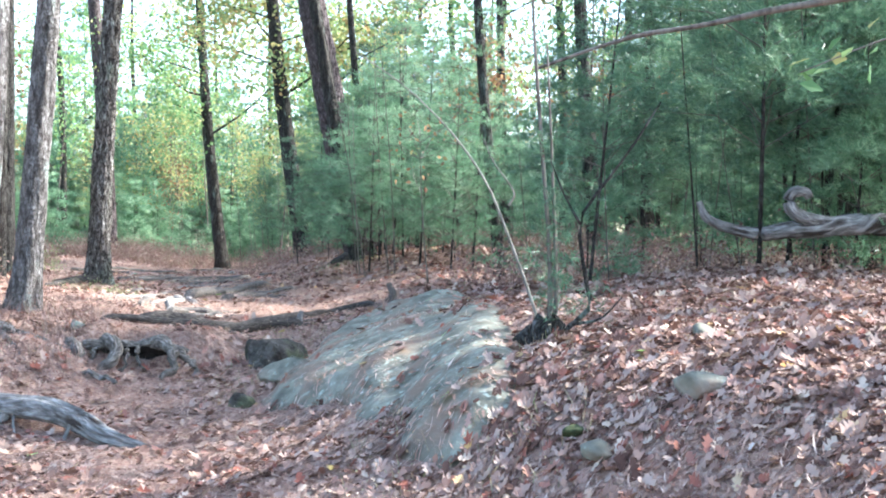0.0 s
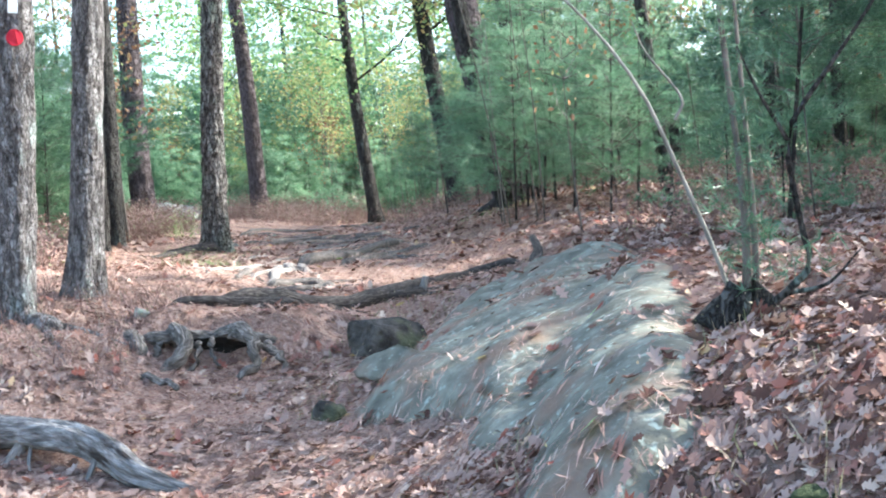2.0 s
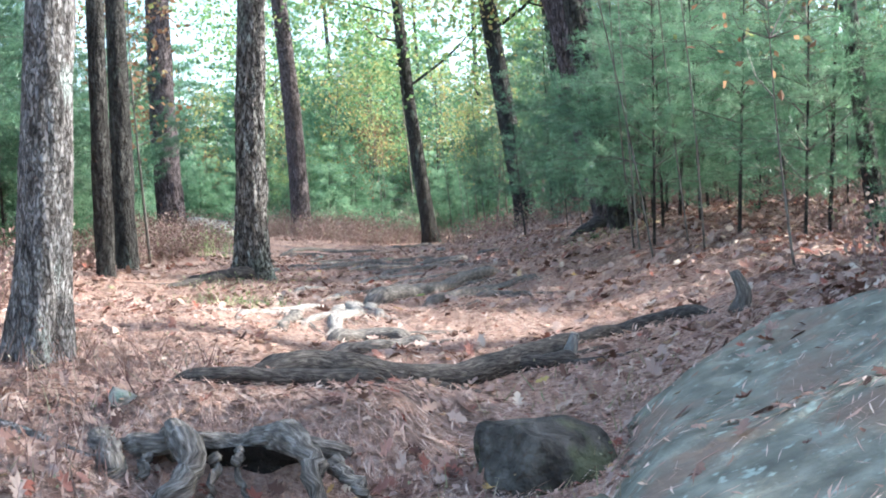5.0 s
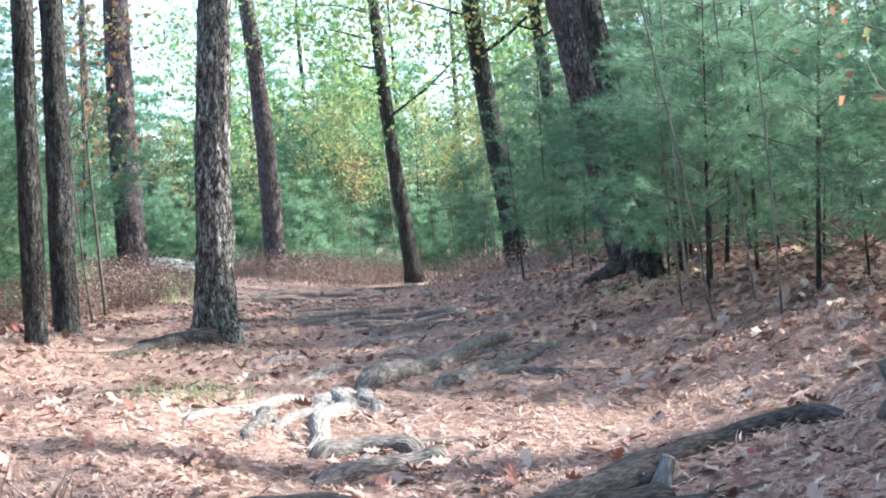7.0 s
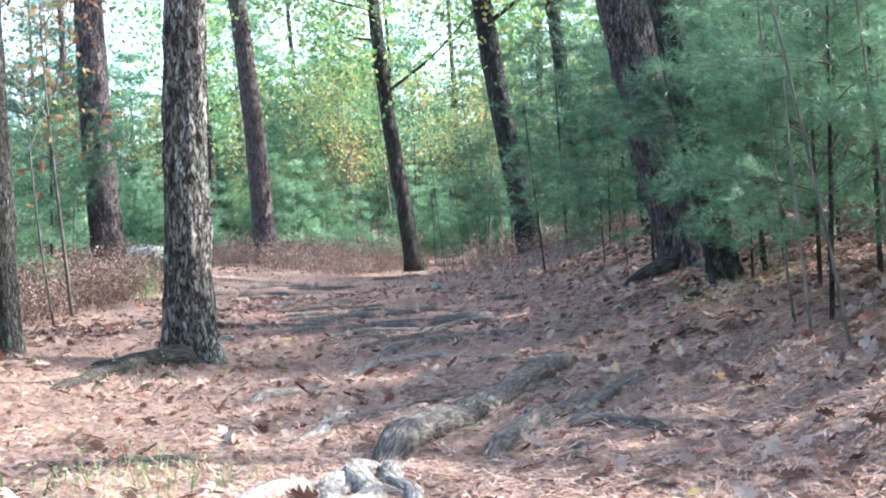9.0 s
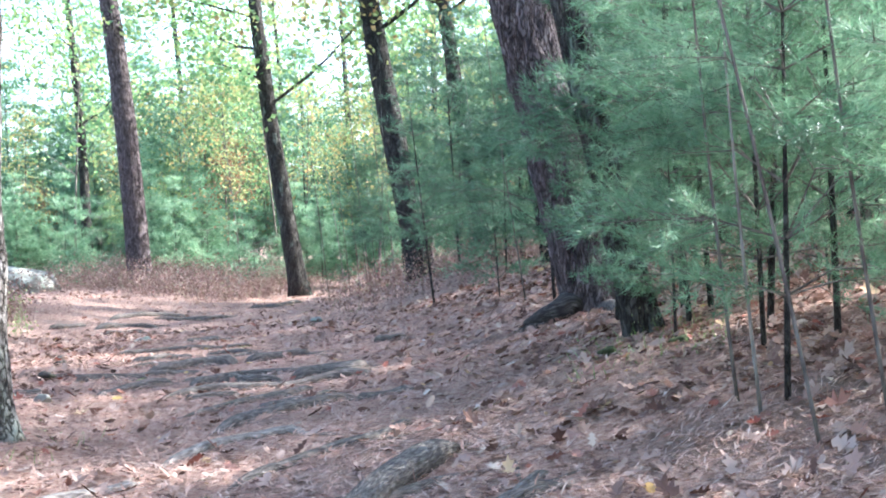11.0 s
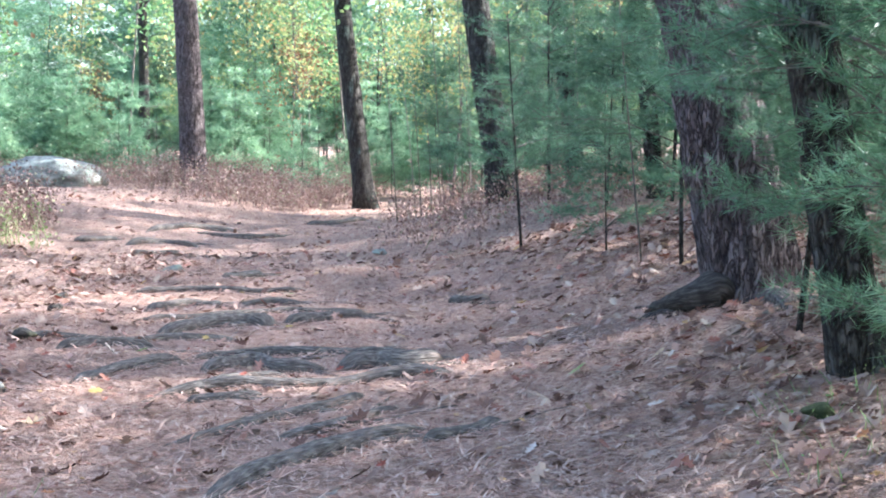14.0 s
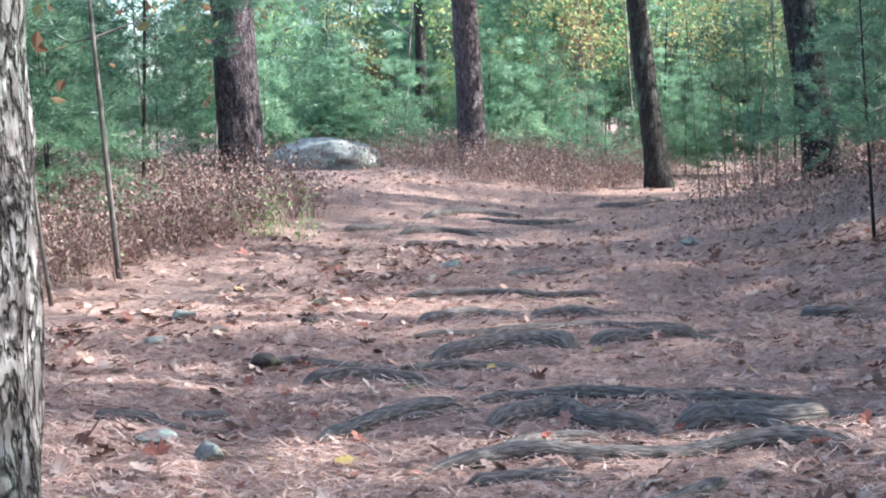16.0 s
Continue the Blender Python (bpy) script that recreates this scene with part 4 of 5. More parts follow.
rt([(-2.96, 17.0), (-3.14, 16.7), (-3.20, 16.25), (-3.32, 15.9), (-3.30, 15.4)], 0.045, 0.025, PALE_ROOT, PALE)
rt([(-3.16, 16.4), (-3.08, 16.1), (-3.04, 15.7), (-2.96, 15.5)], 0.045, 0.02)
rt([(-3.24, 18.9), (-3.36, 18.5), (-3.32, 18.1), (-3.42, 17.7)], 0.035, 0.02, PALE_ROOT, PALE)
rt([(-3.62, 17.35), (-3.85, 17.2), (-4.05, 17.25)], 0.03, 0.025)
rt([(-2.72, 15.4), (-2.56, 15.75), (-2.36, 15.86), (-2.2, 15.8)], 0.055, 0.05)
rt([(-2.6, 15.0), (-2.44, 15.4), (-2.22, 15.68), (-2.05, 15.7)], 0.05, 0.045)
rt([(-1.6, 15.02), (-1.22, 15.3), (-0.89, 15.7), (-0.53, 15.85), (-0.15, 15.45)], 0.058, 0.045, ROOT_DARK, label="long dark root lying along the edge of the bank")
rt([(-5.25, 21.25), (-5.42, 20.9), (-5.5, 20.2), (-5.55, 19.7)], 0.07, 0.03, ROOT_DARK, label="dark root running from the foot of the oak")
rt([(-2.75, 13.7), (-2.42, 14.1), (-2.0, 14.35), (-1.6, 14.6), (-1.25, 15.05), (-1.1, 15.2)], 0.085, 0.07, ROOT_DARK, label="thick dark root forming a step in the trail", lift=0.6)
rt([(-2.72, 14.1), (-2.5, 14.5), (-2.2, 14.6)], 0.075, 0.06, ROOT_DARK, label="thick dark root forming a step in the trail", lift=0.6)
rt([(-2.95, 13.35), (-2.6, 13.45), (-2.2, 13.75), (-1.85, 13.95)], 0.05, 0.05, ROOT_DARK, label="thick dark root forming a step in the trail", lift=0.5)
rt([(-1.55, 14.75), (-1.3, 14.8), (-1.05, 14.95)], 0.06, 0.05, ROOT_DARK, label="thick dark root forming a step in the trail", lift=0.5)
rt([(-5.98, 26.75), (-5.75, 27.3), (-5.33, 27.3)], 0.05, 0.05)
rt([(-5.33, 27.1), (-5.05, 27.45), (-4.68, 27.3)], 0.045, 0.04)
rt([(-5.5, 25.5), (-5.24, 26.0), (-4.93, 26.25), (-4.62, 26.1)], 0.06, 0.075)
rt([(-4.68, 26.2), (-4.35, 26.5), (-3.95, 26.6)], 0.065, 0.05)
rt([(-5.22, 23.5), (-5.1, 23.95), (-4.97, 24.25), (-4.76, 24.5)], 0.045, 0.05)
rt([(-4.6, 23.95), (-4.5, 24.35), (-4.34, 24.48), (-4.1, 24.25), (-3.75, 24.3)], 0.065, 0.05)
rt([(-3.85, 24.2), (-3.57, 24.38), (-3.35, 24.3), (-3.12, 24.45)], 0.075, 0.065)
rt([(-4.4, 23.5), (-4.28, 23.9), (-3.98, 24.02)], 0.035, 0.03)
rt([(-5.75, 24.55), (-5.5, 24.9), (-5.12, 25.0)], 0.045, 0.045)
rt([(-4.42, 23.2), (-4.23, 23.35), (-4.0, 23.5)], 0.035, 0.03)
rt([(-6.16, 23.43), (-5.9, 23.6)], 0.035, 0.035)
rt([(-5.88, 23.68), (-5.68, 23.83)], 0.04, 0.035)
rt([(-6.05, 29.15), (-5.7, 29.75)], 0.05, 0.05)
rt([(-8.8, 34.3), (-8.5, 35.7), (-7.6, 35.9)], 0.06, 0.05)
rt([(-8.4, 32.5), (-8.05, 33.2), (-7.3, 32.95)], 0.05, 0.05)
rt([(-9.0, 32.4), (-8.6, 33.2)], 0.05, 0.05)
rt([(-8.3, 34.9), (-7.4, 34.6), (-6.7, 35.0)], 0.05, 0.05)
rt([(-8.0, 31.6), (-7.2, 31.9)], 0.04, 0.04)
rt([(-7.2, 37.3), (-6.2, 38.8)], 0.06, 0.05)
rt([(-3.5, 27.2), (-3.1, 27.1)], 0.05, 0.04)
rt([(-3.8, 21.2), (-3.56, 21.85), (-3.29, 22.3), (-2.95, 22.75)], 0.045, 0.05)
rt([(-3.02, 22.3), (-2.66, 22.8)], 0.035, 0.035)
rt([(-3.85, 20.4), (-3.6, 21.0), (-3.3, 21.3), (-3.1, 21.2)], 0.04, 0.03, PALE_ROOT, PALE)
rt([(-4.1, 19.2), (-3.9, 19.8), (-3.7, 20.1)], 0.035, 0.025, PALE_ROOT, PALE)
rt([(-1.38, 25.12), (-1.60, 25.1), (-1.78, 25.2), (-1.95, 25.4)], 0.16, 0.03, ROOT_DARK, "dark spreading root of the big pine", lift=0.7)
rt([(-1.20, 25.1), (-1.12, 24.75), (-1.15, 24.35)], 0.10, 0.03, ROOTWOOD, "dark spreading root of the big pine", lift=0.35)
rt([(-3.78, 12.85), (-3.6, 12.75), (-3.45, 12.7)], 0.08, 0.04, BARK_OAK, "short flared root at the foot of the oak", lift=0.4)
rt([(-5.25, 12.55), (-4.8, 12.4), (-4.4, 12.25), (-3.95, 12.15)], 0.20, 0.07, BARK_OAK, "thick grey root flare of a tree beside the trail", lift=0.55)

rt([(-6.3, 24.9), (-5.9, 25.15), (-5.45, 25.2), (-5.0, 25.5), (-4.6, 25.45)], 0.03, 0.04)
rt([(-5.9, 26.1), (-5.5, 26.35), (-5.1, 26.7), (-4.5, 26.85), (-3.9, 27.0)], 0.035, 0.03)
rt([(-4.95, 24.4), (-4.6, 24.75), (-4.15, 24.85), (-3.6, 24.75), (-3.1, 24.85)], 0.04, 0.035)
rt([(-4.75, 23.1), (-4.35, 23.6), (-3.9, 23.75), (-3.4, 24.0), (-2.9, 24.05)], 0.04, 0.05)
rt([(-4.3, 22.3), (-3.95, 22.7), (-3.6, 23.2), (-3.45, 23.6)], 0.035, 0.03)
rt([(-3.75, 22.4), (-3.5, 22.75), (-3.2, 23.3)], 0.03, 0.03)
rt([(-6.6, 27.9), (-6.1, 28.2), (-5.4, 28.2), (-4.8, 28.5)], 0.04, 0.035)
rt([(-3.3, 19.6), (-3.05, 20.3), (-2.7, 20.8), (-2.45, 21.5)], 0.035, 0.03)
rt([(-3.4, 17.9), (-3.2, 18.5), (-2.95, 19.0), (-2.85, 19.6)], 0.035, 0.025)
rt([(-5.02, 21.35), (-5.28, 21.15), (-5.55, 21.0), (-5.85, 20.95)], 0.13, 0.03, ROOT_DARK, "flared dark root at the foot of the oak", lift=0.35)

# upright snag at the end of the long root
ob = wood("stub", smooth_line([(0, 0, 0), (0.03, 0, 0.12), (-0.02, 0.02, 0.26)], 8), np.linspace(0.06, 0.03, 8), 10, ROOTWOOD, rough=0.5, grain=12)
ob.matrix_basis = pose(-0.16, 15.5, h1(-0.16, 15.5) - 0.03)
tagged(ob, "short splintered grey stub standing on the bank", "stump")
ob = wood("stub", smooth_line([(0, 0, 0), (0.02, 0.02, 0.08), (0.05, 0, 0.17)], 7), np.linspace(0.045, 0.028, 7), 10, DEADWOOD, rough=0.5, grain=12)
ob.matrix_basis = pose(-1.15, 15.0, h1(-1.15, 15.0) - 0.03)
tagged(ob, "pale broken root end in the step", "stump")

# undercut stump at the eroded shoulder
stump = empty("root_stump", -2.46, 12.93, h1(-2.35, 12.8))
sgen = np.random.default_rng(404)
for k, (pts, r0, r1) in enumerate((
        ([(-0.62, 0.30, 0.20), (-0.50, 0.08, 0.26), (-0.42, -0.06, 0.17), (-0.40, -0.12, 0.03), (-0.46, -0.18, -0.06)], 0.09, 0.05),
        ([(-0.26, 0.28, 0.22), (-0.14, 0.06, 0.29), (-0.05, -0.08, 0.21), (-0.10, -0.18, 0.07), (-0.22, -0.30, -0.08)], 0.11, 0.05),
        ([(0.16, 0.26, 0.22), (0.32, 0.05, 0.28), (0.45, -0.06, 0.22), (0.49, -0.14, 0.08), (0.40, -0.28, -0.08)], 0.10, 0.04),
        ([(-0.55, 0.16, 0.20), (-0.25, 0.10, 0.27), (0.05, 0.16, 0.24), (0.25, 0.12, 0.27), (0.55, 0.22, 0.16)], 0.07, 0.05),
        ([(-0.95, 0.30, 0.16), (-0.80, 0.04, 0.15), (-0.68, -0.06, 0.06), (-0.64, -0.14, -0.06)], 0.07, 0.04),
        ([(-0.30, 0.0, 0.22), (-0.26, -0.08, 0.10), (-0.30, -0.12, -0.04)], 0.035, 0.015),
        ([(0.12, 0.04, 0.24), (0.16, -0.06, 0.12), (0.20, -0.08, -0.04)], 0.03, 0.012),
        ([(0.02, 0.02, 0.22), (0.06, -0.10, 0.10), (-0.02, -0.16, -0.04)], 0.025, 0.012),
        ([(0.50, 0.05, 0.16), (0.62, -0.04, 0.10), (0.70, -0.10, -0.04)], 0.05, 0.03),
        ([(-0.35, -0.25, 0.01), (-0.20, -0.50, 0.0), (0.02, -0.62, -0.02), (0.15, -0.80, -0.06)], 0.04, 0.02))):
    c = smooth_line(pts, 20)
    c = c + np.array([[noise.noise(Vector((i * 0.35, k * 3.1, q * 7.0))) for q in range(3)] for i in range(20)]) * 0.05
    c[:, 2] = c[:, 2] * 0.88 - 0.02
    c[:, 1] -= 0.17
    wood("root", c, np.linspace(r0, r1, 20) * (0.66 + 0.2 * np.sin(np.arange(20) * 0.5 + k) ** 2), 16, STUMPWOOD, stump, rough=0.22, grain=9, seed=k * 3.3, ridge=0.012)
# dark sheet behind the roots, painted in place of a shaded hollow
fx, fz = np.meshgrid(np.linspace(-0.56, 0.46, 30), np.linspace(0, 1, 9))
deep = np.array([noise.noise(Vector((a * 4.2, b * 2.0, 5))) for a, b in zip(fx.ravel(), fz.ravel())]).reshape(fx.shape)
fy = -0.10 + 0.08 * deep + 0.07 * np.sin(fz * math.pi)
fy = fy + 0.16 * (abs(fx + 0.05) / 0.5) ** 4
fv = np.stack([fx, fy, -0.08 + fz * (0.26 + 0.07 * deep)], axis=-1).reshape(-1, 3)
ii = (np.arange(8)[:, None] * 30 + np.arange(29)).ravel()
part("soil_face", fv, np.stack([ii, ii + 1, ii + 31, ii + 30], axis=1), HOLLOW_SHADE, stump, smooth=True)
tagged(stump, "old undercut stump of twisted grey roots", "stump")

# weathered log lying beside the trail, with broken limbs
log = empty("fallen_log", -2.34, 10.6, h1(-2.3, 10.6) - 0.03)
pts = [(-1.5, 0.55, 0.17), (-0.75, 0.35, 0.20), (-0.2, 0.15, 0.20), (0.15, -0.10, 0.14), (0.42, -0.32, 0.05), (0.80, -0.44, -0.03)]
c = smooth_line(pts, 70)
wood("trunk", c, np.interp(np.linspace(0, 1, 70), [0, 0.3, 0.6, 0.85, 1], [0.105, 0.09, 0.08, 0.06, 0.03]), 34, DEADWOOD, log, rough=0.28, grain=7, seed=4.2, ridge=0.020)
for pts, r0, r1 in (([(-0.50, 0.28, 0.18), (-0.57, 0.14, 0.04), (-0.62, 0.0, -0.12)], 0.045, 0.03), ([(0.10, -0.1, 0.16), (0.07, -0.18, 0.05), (0.04, -0.22, -0.06)], 0.018, 0.012),
                    ([(-0.45, 0.2, 0.15), (-0.40, 0.05, 0.05), (-0.30, -0.05, -0.06)], 0.012, 0.008)):
    wood("limb", smooth_line(pts, 8), np.linspace(r0, r1, 8), 8, PALE_ROOT if r0 > 0.04 else DEADWOOD, log, rough=0.3, grain=9)
tagged(log, "weathered grey fallen log on broken limbs", "log")

# curled fallen limb held up on the bank
limb = empty("fallen_log", 4.0, 13.48, h1(4.0, 13.48))
z0 = h1(4.0, 13.48)
c = smooth_line([(-1.06, 0, 1.80 - z0), (-0.98, 0, 1.64 - z0), (-0.75, 0, 1.54 - z0), (-0.45, 0, 1.49 - z0), (-0.1, 0, 1.54 - z0), (0.35, 0, 1.58 - z0), (0.9, 0.05, 1.58 - z0), (2.4, 0.3, 1.34 - z0)], 40)
wood("trunk", c, np.interp(np.linspace(0, 1, 40), [0, 0.25, 0.5, 1], [0.03, 0.05, 0.075, 0.13]), 14, DEADWOOD, limb, rough=0.3, grain=6, seed=8)
c = smooth_line([(0.22, 0, 1.58 - z0), (-0.08, -0.05, 1.66 - z0), (-0.20, -0.06, 1.78 - z0), (-0.16, -0.06, 1.89 - z0), (-0.04, -0.06, 1.90 - z0), (0.0, -0.06, 1.84 - z0)], 20)
wood("limb", c, np.linspace(0.075, 0.04, 20), 12, DEADWOOD, limb, rough=0.25, grain=8, seed=2)
for px, hh in ((0.9, 1.55), (2.2, 1.42)):
    v, f = tube([(px, 0.1, hh - z0), (px + 0.05, 0.1, (hh - z0) * 0.4), (px + 0.12, 0.12, h1(4.0 + px, 13.58) - z0 - 0.05)], [0.09, 0.08, 0.08], 9, rough=0.3)
    part("limb", v, f, BARK_DARK, limb, smooth=True)
tagged(limb, "curled grey fallen limb propped up on the bank", "log")

# long dead branch hung across the saplings
c = smooth_line([(1.2, 10.9, 2.70), (1.9, 10.95, 2.95), (2.5, 11.0, 3.07), (3.3, 11.0, 3.24), (4.2, 11.2, 3.36), (5.35, 13.9, 3.5)], 20)
v, f = tube(c, np.linspace(0.012, 0.04, 20), 7, rough=0.3)
tagged(part("dead_branch", v, f, TWIG, smooth=True), "long dead branch leaning from a pine trunk", "branch")

# ---- the shrub on the outcrop ----
shrub = empty("shrub", 1.2, 9.55, h1(1.2, 9.55))
z0 = h1(1.2, 9.55)
for k, (pts, r0, mat) in enumerate((
        ([(0, 0, -0.05), (-0.10, 0, 0.30), (-0.26, 0, 0.72), (-0.40, 0, 1.05), (-0.63, 0.05, 1.38), (-0.95, 0.12, 1.70), (-1.3, 0.2, 1.95)], 0.012, PALE_TWIG),
        ([(-0.25, 0, 0.90), (-0.22, 0, 1.0), (-0.36, 0.02, 1.2), (-0.42, 0.04, 1.35)], 0.008, PALE_TWIG),
        ([(0.02, 0, -0.05), (0.03, 0, 0.5), (-0.03, 0.05, 1.3), (-0.10, 0.12, 2.3), (-0.12, 0.15, 3.4)], 0.020, TWIG),
        ([(0.06, 0.02, -0.05), (0.07, 0, 0.4), (0.04, 0.06, 1.2), (0.0, 0.1, 2.0)], 0.018, TWIG),
        ([(0.05, 0, 0.0), (0.16, -0.05, 0.10), (0.29, -0.08, 0.24), (0.26, -0.08, 0.42), (0.22, -0.08, 0.80), (0.38, -0.08, 1.05), (0.56, -0.08, 1.30), (0.75, -0.05, 1.6)], 0.020, BARK_DARK),
        ([(0.22, -0.08, 0.78), (0.10, -0.1, 1.0), (0.02, -0.1, 1.2)], 0.010, BARK_DARK),
        ([(0.20, -0.05, 0.12), (0.36, -0.1, 0.16), (0.50, -0.1, 0.30)], 0.012, BARK_DARK))):
    c = smooth_line(pts, 16)
    v, f = tube(c, np.linspace(r0, r0 * 0.3, 16), 8, rough=0.15, grain=10, seed=k)
    part("stem", v, f, mat, shrub, smooth=True)
sg = np.random.default_rng(41)
p = np.vstack([sg.normal(size=(60, 3)) * [0.09, 0.09, 0.20] + [0.05, -0.02, 0.50], sg.normal(size=(60, 3)) * [0.10, 0.1, 0.22] + [0.02, 0, 1.0], sg.normal(size=(10, 3)) * [0.1, 0.1, 0.1] + [0.32, -0.1, 0.30]])
v, f = needles(p, sg.normal(size=p.shape) + [0, 0, 0.3], 12, 0.11, 0.005, sg)
part("foliage", v, f, PINE_B, shrub)
v, f = tube(smooth_line([(-0.12, -0.05, -0.05), (0.0, 0, 0.10), (0.12, 0.02, -0.04)], 8), np.linspace(0.10, 0.08, 8), 10, rough=0.6, grain=14)
part("stump", v, f, BARK_DARK, shrub, smooth=True)
tagged(shrub, "many stemmed bare shrub rooted in the outcrop", "shrub")

# ---- trail marks on the oak ----
def mark(name, x, y, z, w, h, mat, label, round_one):
    n = 28 if round_one else 4
    ring = []
    for k in range(n):
        a = 2 * math.pi * k / n + (0 if round_one else math.pi / 4)
        s = 1 if round_one else 1.414
        ring.append((math.cos(a) * w / 2 * s, 0.0, math.sin(a) * h / 2 * s))
    v, f = [], []
    for d, shrink in ((0.0, 1.0), (-0.006, 1.0), (-0.008, 0.94)):
        v.extend((a * shrink, d + 3.6 * a * a, c * shrink) for a, _, c in ring)
    for r in range(2):
        for k in range(n):
            f.append((r * n + k, r * n + (k + 1) % n, (r + 1) * n + (k + 1) % n, (r + 1) * n + k))
    f.append(tuple(range(2 * n, 3 * n)))
    ob = part(name, v, f, mat)
    ob.matrix_basis = pose(x, y, z, 0, 3, 24)
    return tagged(ob, label, "trail mark")


# ---- litter ----
def place_on(n, x0, x1, y0, y1, gen):
    return np.stack([gen.uniform(x0, x1, n), gen.uniform(y0, y1, n)], axis=1)


LOBES = np.array([(0, 0), (0.20, 0.16), (0.09, 0.26), (0.34, 0.42), (0.12, 0.52), (0.32, 0.72), (0.10, 0.80), (0, 1.0)])
OUTLINE = np.vstack([LOBES, [(-a, b) for a, b in LOBES[-2:0:-1]]])


def litter(xy, size, gen, tilt=0.34, z_up=0.008):
    """Curled, lobed oak leaves lying on the soil: a fan of faces each."""
    n, k = len(xy), len(OUTLINE)
    s = size * gen.uniform(0.45, 1.45, n)
    a = gen.uniform(0, 6.283, n)
    curl = gen.uniform(-0.6, 0.9, n)
    tx, ty = gen.normal(size=n) * tilt, gen.normal(size=n) * tilt
    e = 0.08
    sx = (top(xy[:, 0] + e, xy[:, 1]) - top(xy[:, 0] - e, xy[:, 1])) / (2 * e)
    sy = (top(xy[:, 0], xy[:, 1] + e) - top(xy[:, 0], xy[:, 1] - e)) / (2 * e)
    pts = np.vstack([[(0, 0.5)], OUTLINE])
    lx, ly = pts[:, 0][None] * s[:, None], (pts[:, 1][None] - 0.5) * s[:, None]
    lz = curl[:, None] * (lx ** 2 * 2.2 + ly ** 2 * 0.9) / s[:, None]
    steep = np.sqrt(1 + sx ** 2 + sy ** 2)[:, None]
    X = (lx * np.cos(a)[:, None] - ly * np.sin(a)[:, None]) / steep
    Y = (lx * np.sin(a)[:, None] + ly * np.cos(a)[:, None]) / np.sqrt(steep)
    Z = lz + X * (tx + sx)[:, None] + Y * (ty + sy)[:, None]
    z0 = top(xy[:, 0], xy[:, 1]) + z_up + gen.uniform(0, 0.02, n) + s * (abs(tx) + abs(ty)) * 0.10
    v = np.stack([X + xy[:, :1], Y + xy[:, 1:], Z + z0[:, None]], axis=-1).reshape(-1, 3)
    base = np.arange(n)[:, None] * (k + 1)
    f = np.vstack([base + np.array([0, 1 + i, 1 + (i + 1) % k]) for i in range(k)])
    return v, f


lg = np.random.default_rng(21)


def on_bank(xy):
    return sig((xy[:, 0] - along(xy[:, 1], BANK_EDGE) + 0.25) / 0.4)


def scatter(n, box, keep, gen):
    xy = place_on(n, *box, gen)
    return xy[gen.uniform(0, 1, n) < keep(xy)]


def trail_share(xy):
    """Few leaves on the trodden trail, many on the bank and the shoulders; fewer on bare rock."""
    b = on_bank(xy)
    west = sig(-(xy[:, 0] + 6.6) / 0.5)
    clumps = 0.6 + 0.6 * np.sin(xy[:, 0] * 3.1 + 2 * np.sin(xy[:, 1] * 1.7)) * np.sin(xy[:, 1] * 2.7 + xy[:, 0])
    low = np.where(xy[:, 1] < 13, 0.5, np.where(xy[:, 1] < 21, 0.36, 0.22))
    share = (low + (1 - low) * np.maximum(b, west * 0.6)) * np.clip(clumps + 0.5 * b, 0.25, 1)
    return share * np.where(rock_rise(xy[:, 0], xy[:, 1]) > 0.02, 0.03 + 0.14 * (np.sin(xy[:, 0] * 4 + xy[:, 1] * 1.3) * np.sin(xy[:, 1] * 2.6 - xy[:, 0] * 2) > 0.3), 1)


xy = np.vstack([scatter(14000, (-2.5, 4.0, 4.5, 9.5), trail_share, lg), scatter(34000, (-4.2, 4.6, 4.0, 15.5), trail_share, lg), scatter(34000, (-8.0, 2.5, 15.5, 32), trail_share, lg), scatter(9000, (-16, 6, 30, 52), lambda q: np.where(abs(q[:, 0] + 8.2) < 1.8, 0.25, 0.7), lg),
                scatter(7000, (2, 10, 9, 26), lambda q: 1 + 0 * q[:, 0], lg), scatter(7000, (-14, -6.5, 8, 32), lambda q: 0.7 + 0 * q[:, 0], lg)])
for line, r in ROOT_LINES:
    near = np.zeros(len(xy), bool)
    for q in line:
        near |= (xy[:, 0] - q[0]) ** 2 + (xy[:, 1] - q[1]) ** 2 < (r * 1.15) ** 2
    xy = xy[~near | (lg.uniform(0, 1, len(xy)) < 0.12)]
v, f = litter(xy, 0.086, lg)
tagged(part("leaf_litter", v, f, LITTER), "dry brown and red fallen oak leaves", "leaves", kind="stuff")


crumbs = np.vstack([place_on(28000, -4.5, 3.5, 4.5, 15.5, lg), place_on(18000, -8, 0.5, 15.5, 31, lg), place_on(12000, -12.5, -2.5, 30, 45, lg)])
crumbs = crumbs[(rock_rise(crumbs[:, 0], crumbs[:, 1]) < 0.02) | (lg.uniform(0, 1, len(crumbs)) < 0.04)]
v, f = leaves(np.column_stack([crumbs, top(crumbs[:, 0], crumbs[:, 1]) + lg.uniform(0.004, 0.02, len(crumbs))]), 0.045, lg, 0.75)
tagged(part("leaf_crumbs", v, f, LITTER), "broken bits of brown leaves on the soil", "leaves", kind="stuff")


